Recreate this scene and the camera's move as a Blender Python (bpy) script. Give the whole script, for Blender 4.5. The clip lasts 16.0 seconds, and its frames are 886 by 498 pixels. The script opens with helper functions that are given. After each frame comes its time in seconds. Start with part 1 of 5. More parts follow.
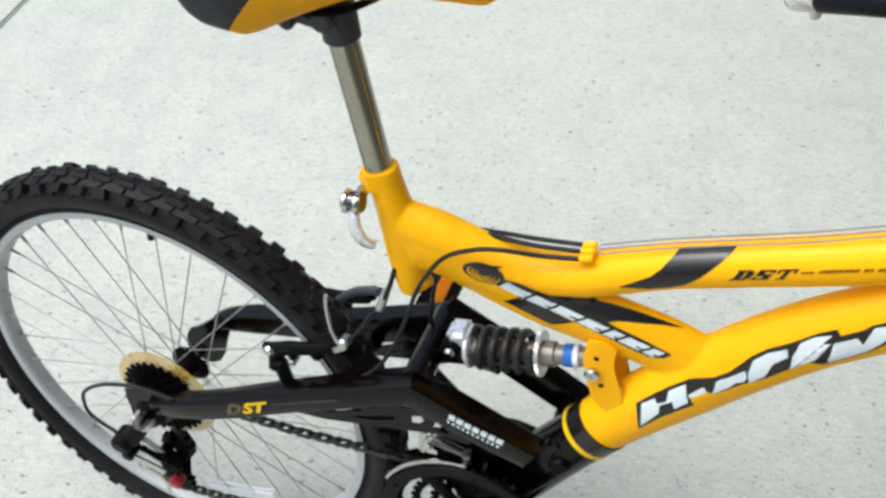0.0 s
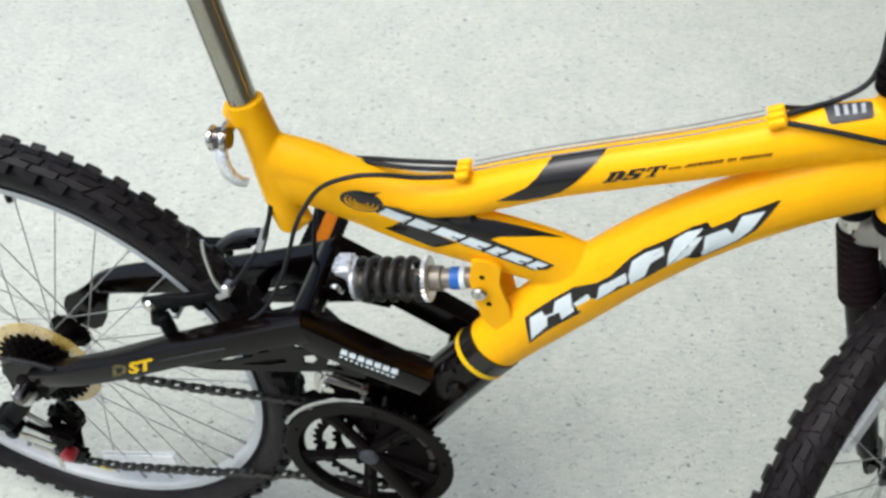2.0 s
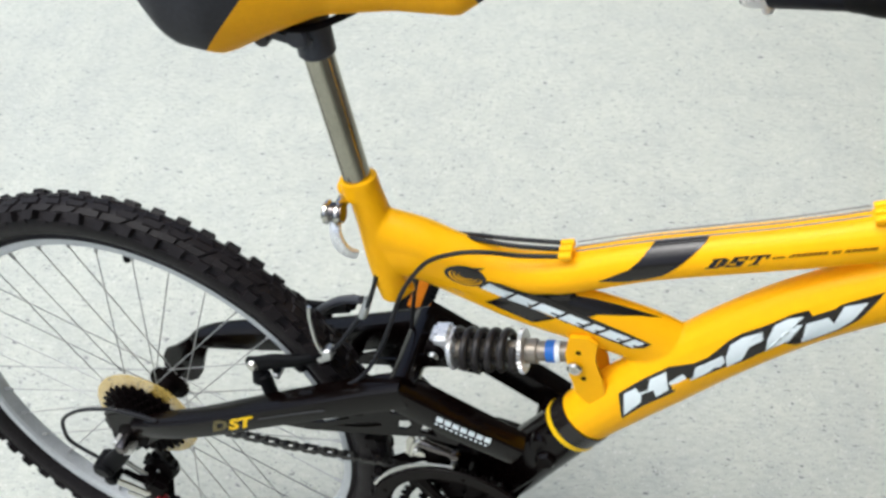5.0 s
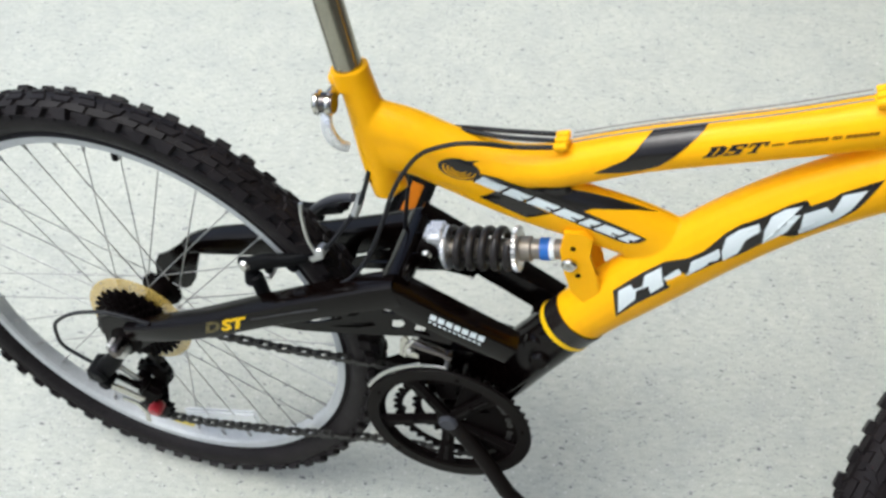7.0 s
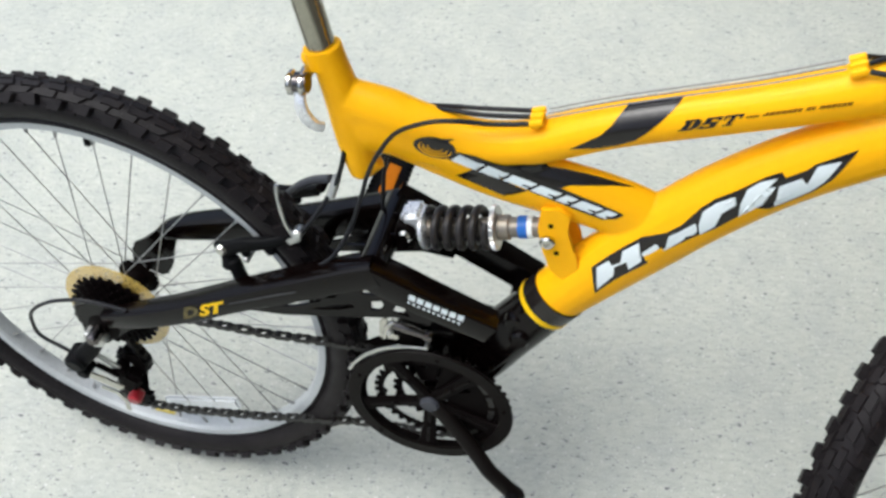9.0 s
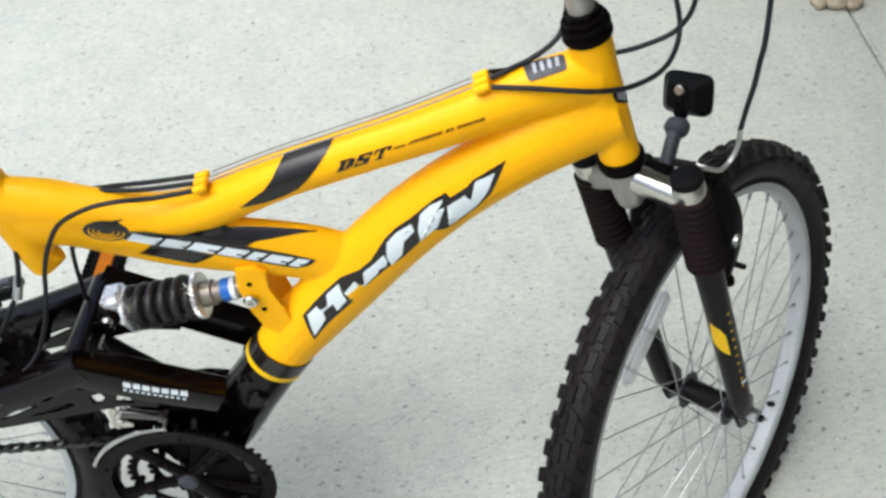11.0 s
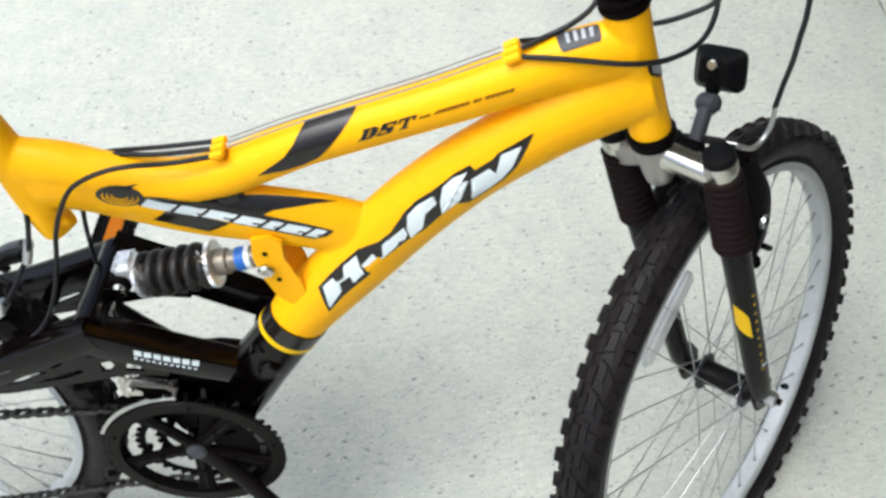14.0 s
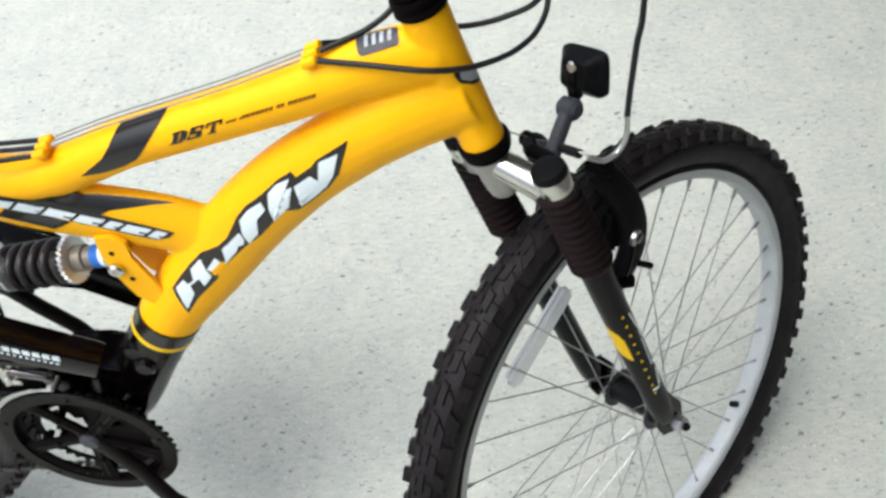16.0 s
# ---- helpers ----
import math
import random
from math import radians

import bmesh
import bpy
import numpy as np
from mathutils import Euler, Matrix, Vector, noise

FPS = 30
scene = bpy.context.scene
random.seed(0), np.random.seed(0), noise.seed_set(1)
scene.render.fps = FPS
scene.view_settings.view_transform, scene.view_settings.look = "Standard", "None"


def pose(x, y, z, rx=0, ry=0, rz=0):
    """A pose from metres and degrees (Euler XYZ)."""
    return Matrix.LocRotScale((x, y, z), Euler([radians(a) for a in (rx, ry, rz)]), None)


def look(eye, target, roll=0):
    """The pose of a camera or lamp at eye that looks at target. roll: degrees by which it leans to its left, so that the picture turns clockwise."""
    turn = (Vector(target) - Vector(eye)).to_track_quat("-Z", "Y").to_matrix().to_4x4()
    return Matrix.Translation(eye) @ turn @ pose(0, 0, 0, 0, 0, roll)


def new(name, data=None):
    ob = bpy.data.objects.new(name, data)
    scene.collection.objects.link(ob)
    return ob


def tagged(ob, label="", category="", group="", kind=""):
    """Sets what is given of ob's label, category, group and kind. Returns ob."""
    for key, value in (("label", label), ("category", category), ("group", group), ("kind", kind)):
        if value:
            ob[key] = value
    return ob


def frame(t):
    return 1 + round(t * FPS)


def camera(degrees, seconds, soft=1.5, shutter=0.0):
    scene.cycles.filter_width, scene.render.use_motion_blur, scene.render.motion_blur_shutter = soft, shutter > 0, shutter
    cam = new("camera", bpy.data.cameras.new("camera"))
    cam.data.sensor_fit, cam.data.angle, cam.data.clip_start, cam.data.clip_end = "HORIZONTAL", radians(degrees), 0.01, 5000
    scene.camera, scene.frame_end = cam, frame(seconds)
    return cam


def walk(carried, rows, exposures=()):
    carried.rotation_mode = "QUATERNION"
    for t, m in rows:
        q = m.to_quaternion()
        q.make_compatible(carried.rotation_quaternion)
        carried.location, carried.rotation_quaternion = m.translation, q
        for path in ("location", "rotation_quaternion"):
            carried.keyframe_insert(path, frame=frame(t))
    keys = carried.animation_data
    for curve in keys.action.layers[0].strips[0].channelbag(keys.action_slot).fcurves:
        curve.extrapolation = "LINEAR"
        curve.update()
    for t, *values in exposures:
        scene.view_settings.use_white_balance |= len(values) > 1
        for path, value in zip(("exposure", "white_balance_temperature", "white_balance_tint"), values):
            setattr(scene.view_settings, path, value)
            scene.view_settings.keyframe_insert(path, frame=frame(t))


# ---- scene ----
cam = camera(51.57, 16.0, soft=2.9)
PATH = [
    (0, (0.2093, 0.2954, 1.3573), (0.1313, 1.3523, 0.1585), -3.56),
    (0.5, (0.1683, 0.2923, 1.3409), (0.0643, 1.3381, 0.1344), -3.03),
    (1, (0.1683, 0.2879, 1.3341), (0.1159, 1.3108, 0.1049), -2.21),
    (1.5, (0.1946, 0.2820, 1.3285), (0.2422, 1.2760, 0.0756), -1.17),
    (2, (0.2242, 0.2750, 1.3268), (0.3228, 1.2732, 0.0802), -1.19),
    (2.5, (0.2286, 0.2723, 1.3268), (0.3347, 1.2768, 0.0859), -1.01),
    (3, (0.2372, 0.2737, 1.3214), (0.3553, 1.2689, 0.0741), -1.38),
    (3.5, (0.2327, 0.2788, 1.3229), (0.3614, 1.2643, 0.0690), -0.71),
    (4, (0.1985, 0.2852, 1.3566), (0.2643, 1.3226, 0.1402), -1.46),
    (4.2, (0.1800, 0.2848, 1.3726), (0.2170, 1.3507, 0.1799), -1.76),
    (6.3, (0.1790, 0.2701, 1.3444), (0.1775, 1.2815, 0.1047), -3.74),
    (6.5, (0.1794, 0.2640, 1.3360), (0.1817, 1.2540, 0.0791), -3.51),
    (7, (0.1795, 0.2574, 1.3321), (0.1886, 1.2389, 0.0686), -3.11),
    (7.5, (0.1679, 0.2549, 1.3296), (0.1636, 1.2319, 0.0625), -2.93),
    (8, (0.1615, 0.2537, 1.3278), (0.1516, 1.2290, 0.0594), -2.74),
    (8.5, (0.1708, 0.2530, 1.3251), (0.1795, 1.2242, 0.0537), -3.09),
    (9, (0.1838, 0.2514, 1.3234), (0.2219, 1.2156, 0.0472), -2.75),
    (9.5, (0.2197, 0.2522, 1.3363), (0.3213, 1.2417, 0.0831), -2.77),
    (10, (0.2788, 0.2503, 1.3330), (0.5058, 1.2181, 0.0793), -1.26),
    (10.2, (0.2979, 0.2465, 1.3353), (0.5581, 1.2093, 0.0841), -1.40),
    (12.3, (0.3552, 0.2687, 1.3157), (0.6533, 1.1611, 0.0216), -2.09),
    (12.5, (0.3499, 0.2745, 1.3129), (0.6397, 1.1635, 0.0146), -1.97),
    (13, (0.3403, 0.2766, 1.3101), (0.6253, 1.1610, 0.0076), -1.41),
    (13.5, (0.3308, 0.2717, 1.3122), (0.6115, 1.1642, 0.0142), -1.19),
    (14, (0.3273, 0.2697, 1.3165), (0.6076, 1.1685, 0.0228), -0.89),
    (14.5, (0.3179, 0.2745, 1.3156), (0.5829, 1.1746, 0.0196), -0.94),
    (15, (0.3293, 0.2760, 1.3093), (0.5721, 1.1663, 0.0023), -2.36),
    (15.2, (0.3594, 0.2745, 1.2995), (0.5816, 1.1496, -0.0214), -2.95),
    (15.5, (0.4181, 0.2698, 1.2878), (0.5949, 1.1091, -0.0629), -6.14),
    (15.8, (0.5192, 0.2699, 1.2795), (0.6346, 1.1490, -0.0524), -8.64),
    (16, (0.5820, 0.2602, 1.2893), (0.6669, 1.1662, -0.0267), -8.62),
]
walk(cam, [(t, look(eye, target, roll)) for t, eye, target, roll in PATH], [(0, 0.13, 5770, 0), (10, 0.10, 5770, 0), (12.4, 0.34, 5780, 0), (16, 0.34, 5780, 0)])

# ---- light ----
world = bpy.data.worlds.new("sky")
scene.world = world
world.use_nodes = True
SUN_UP, SUN_TURN = 67.0, 267.0
wn, wl = world.node_tree.nodes, world.node_tree.links
sky = wn.new("ShaderNodeTexSky")
sky.sky_type = "NISHITA"
sky.sun_disc = False
sky.sun_elevation, sky.sun_rotation = radians(SUN_UP), radians(SUN_TURN)
sky.air_density, sky.dust_density, sky.ozone_density = 0.40, 7.0, 1.0
wl.new(sky.outputs[0], wn["Background"].inputs[0])
wn["Background"].inputs[1].default_value = 0.250
sun_data = bpy.data.lights.new("sun", "SUN")
sun_data.energy, sun_data.angle, sun_data.color = 0.34, radians(85), (1.0, 0.95, 0.88)
sun = new("sun", sun_data)
_a, _e = radians(SUN_TURN), radians(SUN_UP)
sun.matrix_world = look((0, 0, 6), Vector((0, 0, 6)) - Vector((math.sin(_a) * math.cos(_e), math.cos(_a) * math.cos(_e), math.sin(_e))))

# ---- materials ----


def material(name, base, rough=0.5, metal=0.0, vary=0.0, scale=30.0, bump=0.0, bump_scale=200.0, coat=0.0, alpha=1.0, transmission=0.0, rough_vary=0.0, second=None, spec=0.5, ior=1.5):
    """A surface with colour variation at two scales, gloss variation and fine relief."""
    m = bpy.data.materials.new(name)
    m.use_nodes = True
    n, l = m.node_tree.nodes, m.node_tree.links
    b = n["Principled BSDF"]
    b.inputs["Base Color"].default_value = (*base, 1)
    b.inputs["Roughness"].default_value = rough
    b.inputs["Metallic"].default_value = metal
    b.inputs["Specular IOR Level"].default_value = spec
    b.inputs["IOR"].default_value = ior
    b.inputs["Coat Weight"].default_value = coat
    b.inputs["Coat Roughness"].default_value = 0.06
    b.inputs["Alpha"].default_value = alpha
    b.inputs["Transmission Weight"].default_value = transmission
    tc = n.new("ShaderNodeTexCoord")
    if vary:
        big, small = n.new("ShaderNodeTexNoise"), n.new("ShaderNodeTexNoise")
        big.inputs["Scale"].default_value, small.inputs["Scale"].default_value = scale, scale * 9
        big.inputs["Detail"].default_value = 5
        add = n.new("ShaderNodeMath")
        add.operation = "ADD"
        l.new(tc.outputs["Object"], big.inputs["Vector"])
        l.new(tc.outputs["Object"], small.inputs["Vector"])
        l.new(big.outputs["Fac"], add.inputs[0])
        l.new(small.outputs["Fac"], add.inputs[1])
        ramp = n.new("ShaderNodeValToRGB")
        other = second or tuple(c * (1 - vary) for c in base)
        ramp.color_ramp.elements[0].position, ramp.color_ramp.elements[1].position = 0.35, 0.65
        ramp.color_ramp.elements[0].color = (*other, 1)
        ramp.color_ramp.elements[1].color = (*tuple(min(1, c * (1 + vary * 0.4)) for c in base), 1)
        half = n.new("ShaderNodeMath")
        half.operation = "MULTIPLY"
        half.inputs[1].default_value = 0.5
        l.new(add.outputs[0], half.inputs[0])
        l.new(half.outputs[0], ramp.inputs[0])
        l.new(ramp.outputs[0], b.inputs["Base Color"])
    if rough_vary:
        rn = n.new("ShaderNodeTexNoise")
        rn.inputs["Scale"].default_value = scale * 2.3
        rn.inputs["Detail"].default_value = 6
        rr = n.new("ShaderNodeMapRange")
        rr.inputs["To Min"].default_value, rr.inputs["To Max"].default_value = rough - rough_vary, rough + rough_vary
        l.new(tc.outputs["Object"], rn.inputs["Vector"])
        l.new(rn.outputs["Fac"], rr.inputs["Value"])
        l.new(rr.outputs[0], b.inputs["Roughness"])
    if bump:
        bn = n.new("ShaderNodeTexNoise")
        bn.inputs["Scale"].default_value = bump_scale
        bn.inputs["Detail"].default_value = 4
        bp = n.new("ShaderNodeBump")
        bp.inputs["Strength"].default_value = bump
        bp.inputs["Distance"].default_value = 0.001
        l.new(tc.outputs["Object"], bn.inputs["Vector"])
        l.new(bn.outputs["Fac"], bp.inputs["Height"])
        l.new(bp.outputs[0], b.inputs["Normal"])
    return m


def concrete_material():
    """Broom-finished pale concrete: cloudy stains, fine sand, dark pits drawn out along the broom, a few pale grains."""
    m = bpy.data.materials.new("concrete")
    m.use_nodes = True
    n, l = m.node_tree.nodes, m.node_tree.links
    b = n["Principled BSDF"]
    b.inputs["Roughness"].default_value = 0.85
    tc = n.new("ShaderNodeTexCoord")
    mp = n.new("ShaderNodeMapping")
    mp.inputs["Rotation"].default_value = (0, 0, radians(-4))
    l.new(tc.outputs["Object"], mp.inputs["Vector"])

    def tex(scale, detail, stretch=(1, 1, 1), rough=0.5):
        s = n.new("ShaderNodeMapping")
        s.inputs["Scale"].default_value = stretch
        l.new(mp.outputs[0], s.inputs["Vector"])
        t = n.new("ShaderNodeTexNoise")
        t.inputs["Scale"].default_value, t.inputs["Detail"].default_value, t.inputs["Roughness"].default_value = scale, detail, rough
        l.new(s.outputs[0], t.inputs["Vector"])
        return t.outputs["Fac"]

    def ramp(src, stops):
        r = n.new("ShaderNodeValToRGB")
        e = r.color_ramp.elements
        while len(e) < len(stops):
            e.new(0.5)
        for k, (p, c) in enumerate(stops):
            e[k].position, e[k].color = p, (*c, 1)
        l.new(src, r.inputs[0])
        return r.outputs[0]

    def blend(kind, fac, a, c):
        x = n.new("ShaderNodeMix")
        x.data_type, x.blend_type = "RGBA", kind
        if isinstance(fac, float):
            x.inputs["Factor"].default_value = fac
        else:
            l.new(fac, x.inputs["Factor"])
        for socket, v in ((x.inputs[6], a), (x.inputs[7], c)):
            if isinstance(v, tuple):
                socket.default_value = (*v, 1)
            else:
                l.new(v, socket)
        return x.outputs[2]

    cloud = ramp(tex(1.6, 6), [(0.3, (0.428, 0.438, 0.386)), (0.7, (0.518, 0.530, 0.470))])
    fine = ramp(tex(90, 5, (0.6, 1.5, 1)), [(0.3, (0.398, 0.406, 0.366)), (0.7, (0.565, 0.577, 0.520))])
    col = blend("MIX", 0.5, cloud, fine)
    mottle = ramp(tex(11, 4), [(0.34, (0.895, 0.900, 0.905)), (0.62, (1.0, 1.0, 0.98))])
    col = blend("MULTIPLY", 0.8, col, mottle)
    blue = ramp(tex(34, 3), [(0.36, (0.875, 0.88, 0.915)), (0.54, (1, 1, 1))])
    col = blend("MULTIPLY", 0.35, col, blue)
    grit = ramp(tex(420, 2), [(0.38, (0.84, 0.84, 0.84)), (0.6, (1, 1, 1))])
    col = blend("MULTIPLY", 0.8, col, grit)
    # pits of two sizes, longer along the broom
    pit = tex(84, 3, (0.72, 1.3, 1), 0.6)
    pit_mask = ramp(pit, [(0.640, (0, 0, 0)), (0.676, (1, 1, 1))])
    col = blend("MIX", pit_mask, col, (0.150, 0.146, 0.158))
    pit2 = tex(170, 2, (0.7, 1.3, 1), 0.55)
    pit2_mask = ramp(pit2, [(0.632, (0, 0, 0)), (0.672, (1, 1, 1))])
    col = blend("MIX", pit2_mask, col, (0.26, 0.256, 0.262))
    pale = ramp(tex(210, 1), [(0.70, (0, 0, 0)), (0.73, (1, 1, 1))])
    col = blend("MIX", pale, col, (0.66, 0.66, 0.64))
    l.new(col, b.inputs["Base Color"])
    relief = n.new("ShaderNodeMath")
    relief.operation = "MULTIPLY_ADD"
    relief.inputs[1].default_value = 0.35
    l.new(tex(300, 3, (0.3, 2.0, 1)), relief.inputs[0])
    neg = n.new("ShaderNodeMath")
    neg.operation = "MULTIPLY"
    neg.inputs[1].default_value = -1.0
    l.new(pit_mask, neg.inputs[0])
    l.new(neg.outputs[0], relief.inputs[2])
    bp = n.new("ShaderNodeBump")
    bp.inputs["Strength"].default_value, bp.inputs["Distance"].default_value = 0.5, 0.0015
    l.new(relief.outputs[0], bp.inputs["Height"])
    l.new(bp.outputs[0], b.inputs["Normal"])
    return m


YELLOW = material("yellow_paint", (0.98, 0.482, 0.0), 0.34, vary=0.04, scale=6, coat=0.04, bump=0.05, bump_scale=60, rough_vary=0.06, spec=0.10)
BLACK = material("black_paint", (0.0026, 0.0014, 0.0012), 0.17, vary=0.3, scale=12, rough_vary=0.08, bump=0.05, bump_scale=90, spec=0.20)
PLASTIC = material("black_plastic", (0.0055, 0.0055, 0.006), 0.45, vary=0.3, scale=40, rough_vary=0.1, bump=0.15, bump_scale=600, spec=0.4, ior=1.18)
LEG = material("satin_black_leg", (0.006, 0.0056, 0.0054), 0.3, vary=0.2, scale=30, rough_vary=0.06, spec=0.45, ior=1.22)
BRACKET = material("grey_plastic", (0.044, 0.046, 0.056), 0.5, vary=0.2, scale=40, bump=0.1, bump_scale=500, spec=0.3)
RUBBER = material("tyre_rubber", (0.0135, 0.0112, 0.0118), 0.48, vary=0.45, scale=25, rough_vary=0.12, bump=0.3, bump_scale=500, spec=0.5, ior=1.23)
BOOT = material("boot_rubber", (0.0135, 0.0080, 0.0084), 0.55, vary=0.3, scale=25, bump=0.1, bump_scale=400, spec=0.45, ior=1.16)
SPRING = material("worn_black_spring", (0.020, 0.017, 0.0165), 0.38, vary=0.35, scale=60, rough_vary=0.1, spec=0.35)
STEEL = material("chromed_steel", (0.60, 0.585, 0.54), 0.16, 1.0, vary=0.1, scale=40, rough_vary=0.06)
ALLOY = material("brushed_alloy", (0.62, 0.62, 0.60), 0.4, 1.0, vary=0.12, scale=30, rough_vary=0.08, bump=0.06, bump_scale=900)
RIM = material("rim_alloy", (0.47, 0.485, 0.49), 0.5, 0.25, vary=0.12, scale=25, rough_vary=0.1, bump=0.05, bump_scale=700)
FORKSILVER = material("silver_paint", (0.35, 0.34, 0.31), 0.36, 0.55, vary=0.1, scale=20, rough_vary=0.06)
SILVER = material("bright_silver", (0.78, 0.79, 0.80), 0.28, 0.55, vary=0.08, scale=40, rough_vary=0.06)
SPOKE = material("spoke_steel", (0.42, 0.42, 0.41), 0.4, 0.7, vary=0.3, scale=30)
CHAIN = material("oiled_chain_steel", (0.045, 0.043, 0.04), 0.42, 0.6, vary=0.5, scale=80, rough_vary=0.12)
GEAR = material("black_steel", (0.0042, 0.003, 0.003), 0.45, 0.0, vary=0.4, scale=50, rough_vary=0.1, spec=0.4, ior=1.11)
RINGPLASTIC = material("guard_plastic", (0.0060, 0.0046, 0.0042), 0.42, vary=0.3, scale=40, rough_vary=0.1, bump=0.1, bump_scale=500, spec=0.5, ior=1.17)
DARKCHROME = material("dark_chrome", (0.16, 0.145, 0.14), 0.22, 1.0, vary=0.3, scale=60, rough_vary=0.08)
SMALLPRINT = material("brown_print", (0.24, 0.095, 0.002), 0.45, vary=0.4, scale=200, spec=0.2)
CABLE = material("cable_housing", (0.014, 0.014, 0.016), 0.4, vary=0.2, scale=60, spec=0.22)
POST = material("worn_chrome_post", (0.36, 0.345, 0.285), 0.12, 1.0, vary=0.15, scale=30, rough_vary=0.07)
INNER = material("cable_wire", (0.22, 0.215, 0.21), 0.5, 0.3, vary=0.2, scale=60)
AMBER = material("amber_reflector", (0.52, 0.16, 0.004), 0.3, vary=0.15, scale=120, spec=0.3)
GUARD = material("yellowed_plastic_disc", (0.62, 0.44, 0.11), 0.35, alpha=0.48, vary=0.2, scale=30, spec=0.2)
CLEAR = material("clear_reflector", (0.90, 0.92, 0.92), 0.15, alpha=0.74, coat=0.8, vary=0.1, scale=150)
RED = material("red_anodised", (0.32, 0.012, 0.02), 0.35, vary=0.2, scale=100)
TAGGREY = material("grey_tag", (0.045, 0.045, 0.05), 0.4, vary=0.3, scale=90, spec=0.3)
TAGPALE = material("pale_tag_print", (0.42, 0.43, 0.46), 0.5, vary=0.3, scale=90, spec=0.3)
WHITE = material("white_vinyl", (0.76, 0.82, 0.83), 0.4, vary=0.04, scale=40, spec=0.3)
DECAL = material("black_vinyl", (0.011, 0.0085, 0.0075), 0.22, vary=0.2, scale=40, spec=0.45)
SADDLE = material("saddle_vinyl", (0.028, 0.028, 0.032), 0.55, vary=0.25, scale=30, bump=0.3, bump_scale=700, spec=0.3)
SADDLEY = material("saddle_yellow_vinyl", (0.80, 0.38, 0.0), 0.5, vary=0.06, scale=30, bump=0.3, bump_scale=700, spec=0.2)
GRIP = material("grip_rubber", (0.006, 0.007, 0.011), 0.42, vary=0.3, scale=40, bump=0.2, bump_scale=600, spec=0.4, ior=1.3)
STICKER = material("faded_sticker", (0.55, 0.44, 0.10), 0.5, vary=0.3, scale=120, spec=0.2)
LEMON = material("lemon_vinyl", (0.84, 0.53, 0.0), 0.4, vary=0.05, scale=60, spec=0.2)
WORN = material("worn_lettering", (0.13, 0.105, 0.035), 0.5, vary=0.9, scale=160, spec=0.3)
BLUE = material("blue_label", (0.03, 0.14, 0.50), 0.4, vary=0.1, scale=60, spec=0.3)
BRONZE = material("dull_shock_body", (0.26, 0.23, 0.19), 0.4, 0.5, vary=0.25, scale=50)
CONCRETE = concrete_material()
GRASS = material("grass_ground", (0.07, 0.10, 0.03), 0.9, vary=0.5, scale=3, bump=0.6, bump_scale=60)
BRICK = material("brick_red", (0.22, 0.075, 0.045), 0.8, vary=0.35, scale=25, bump=0.5, bump_scale=120)
PLAIN_BEIGE = material("plain_beige", (0.22, 0.20, 0.17), 0.7, vary=0.2, scale=4, bump=0.3, bump_scale=30)
STONE = material("pale_stone", (0.42, 0.35, 0.25), 0.8, vary=0.4, scale=18, bump=0.6, bump_scale=60)

# ---- mesh helpers ----


def finish(name, bm, mat, angle=38):
    me = bpy.data.meshes.new(name)
    bmesh.ops.recalc_face_normals(bm, faces=bm.faces)
    bm.to_mesh(me)
    bm.free()
    me.materials.append(mat)
    me.polygons.foreach_set("use_smooth", [True] * len(me.polygons))
    me.set_sharp_from_angle(angle=radians(angle))
    return me


def part(name, bm, mat, parent, label="", m=None, angle=38):
    me = bm if isinstance(bm, bpy.types.Mesh) else finish(name, bm, mat, angle)
    ob = new(name, me)
    ob.parent = parent
    if m is not None:
        ob.matrix_local = m
    return tagged(ob, label)


def spline(pts, k=6):
    """A smooth run of points (tuples of any length) through the given ones."""
    out, p = [], [np.array(q, float) for q in pts]
    for i in range(len(p) - 1):
        a, b, c, e = p[max(i - 1, 0)], p[i], p[i + 1], p[min(i + 2, len(p) - 1)]
        for j in range(k):
            t = j / k
            out.append(0.5 * (2 * b + (c - a) * t + (2 * a - 5 * b + 4 * c - e) * t * t + (3 * b - a - 3 * c + e) * t ** 3))
    out.append(p[-1])
    return out


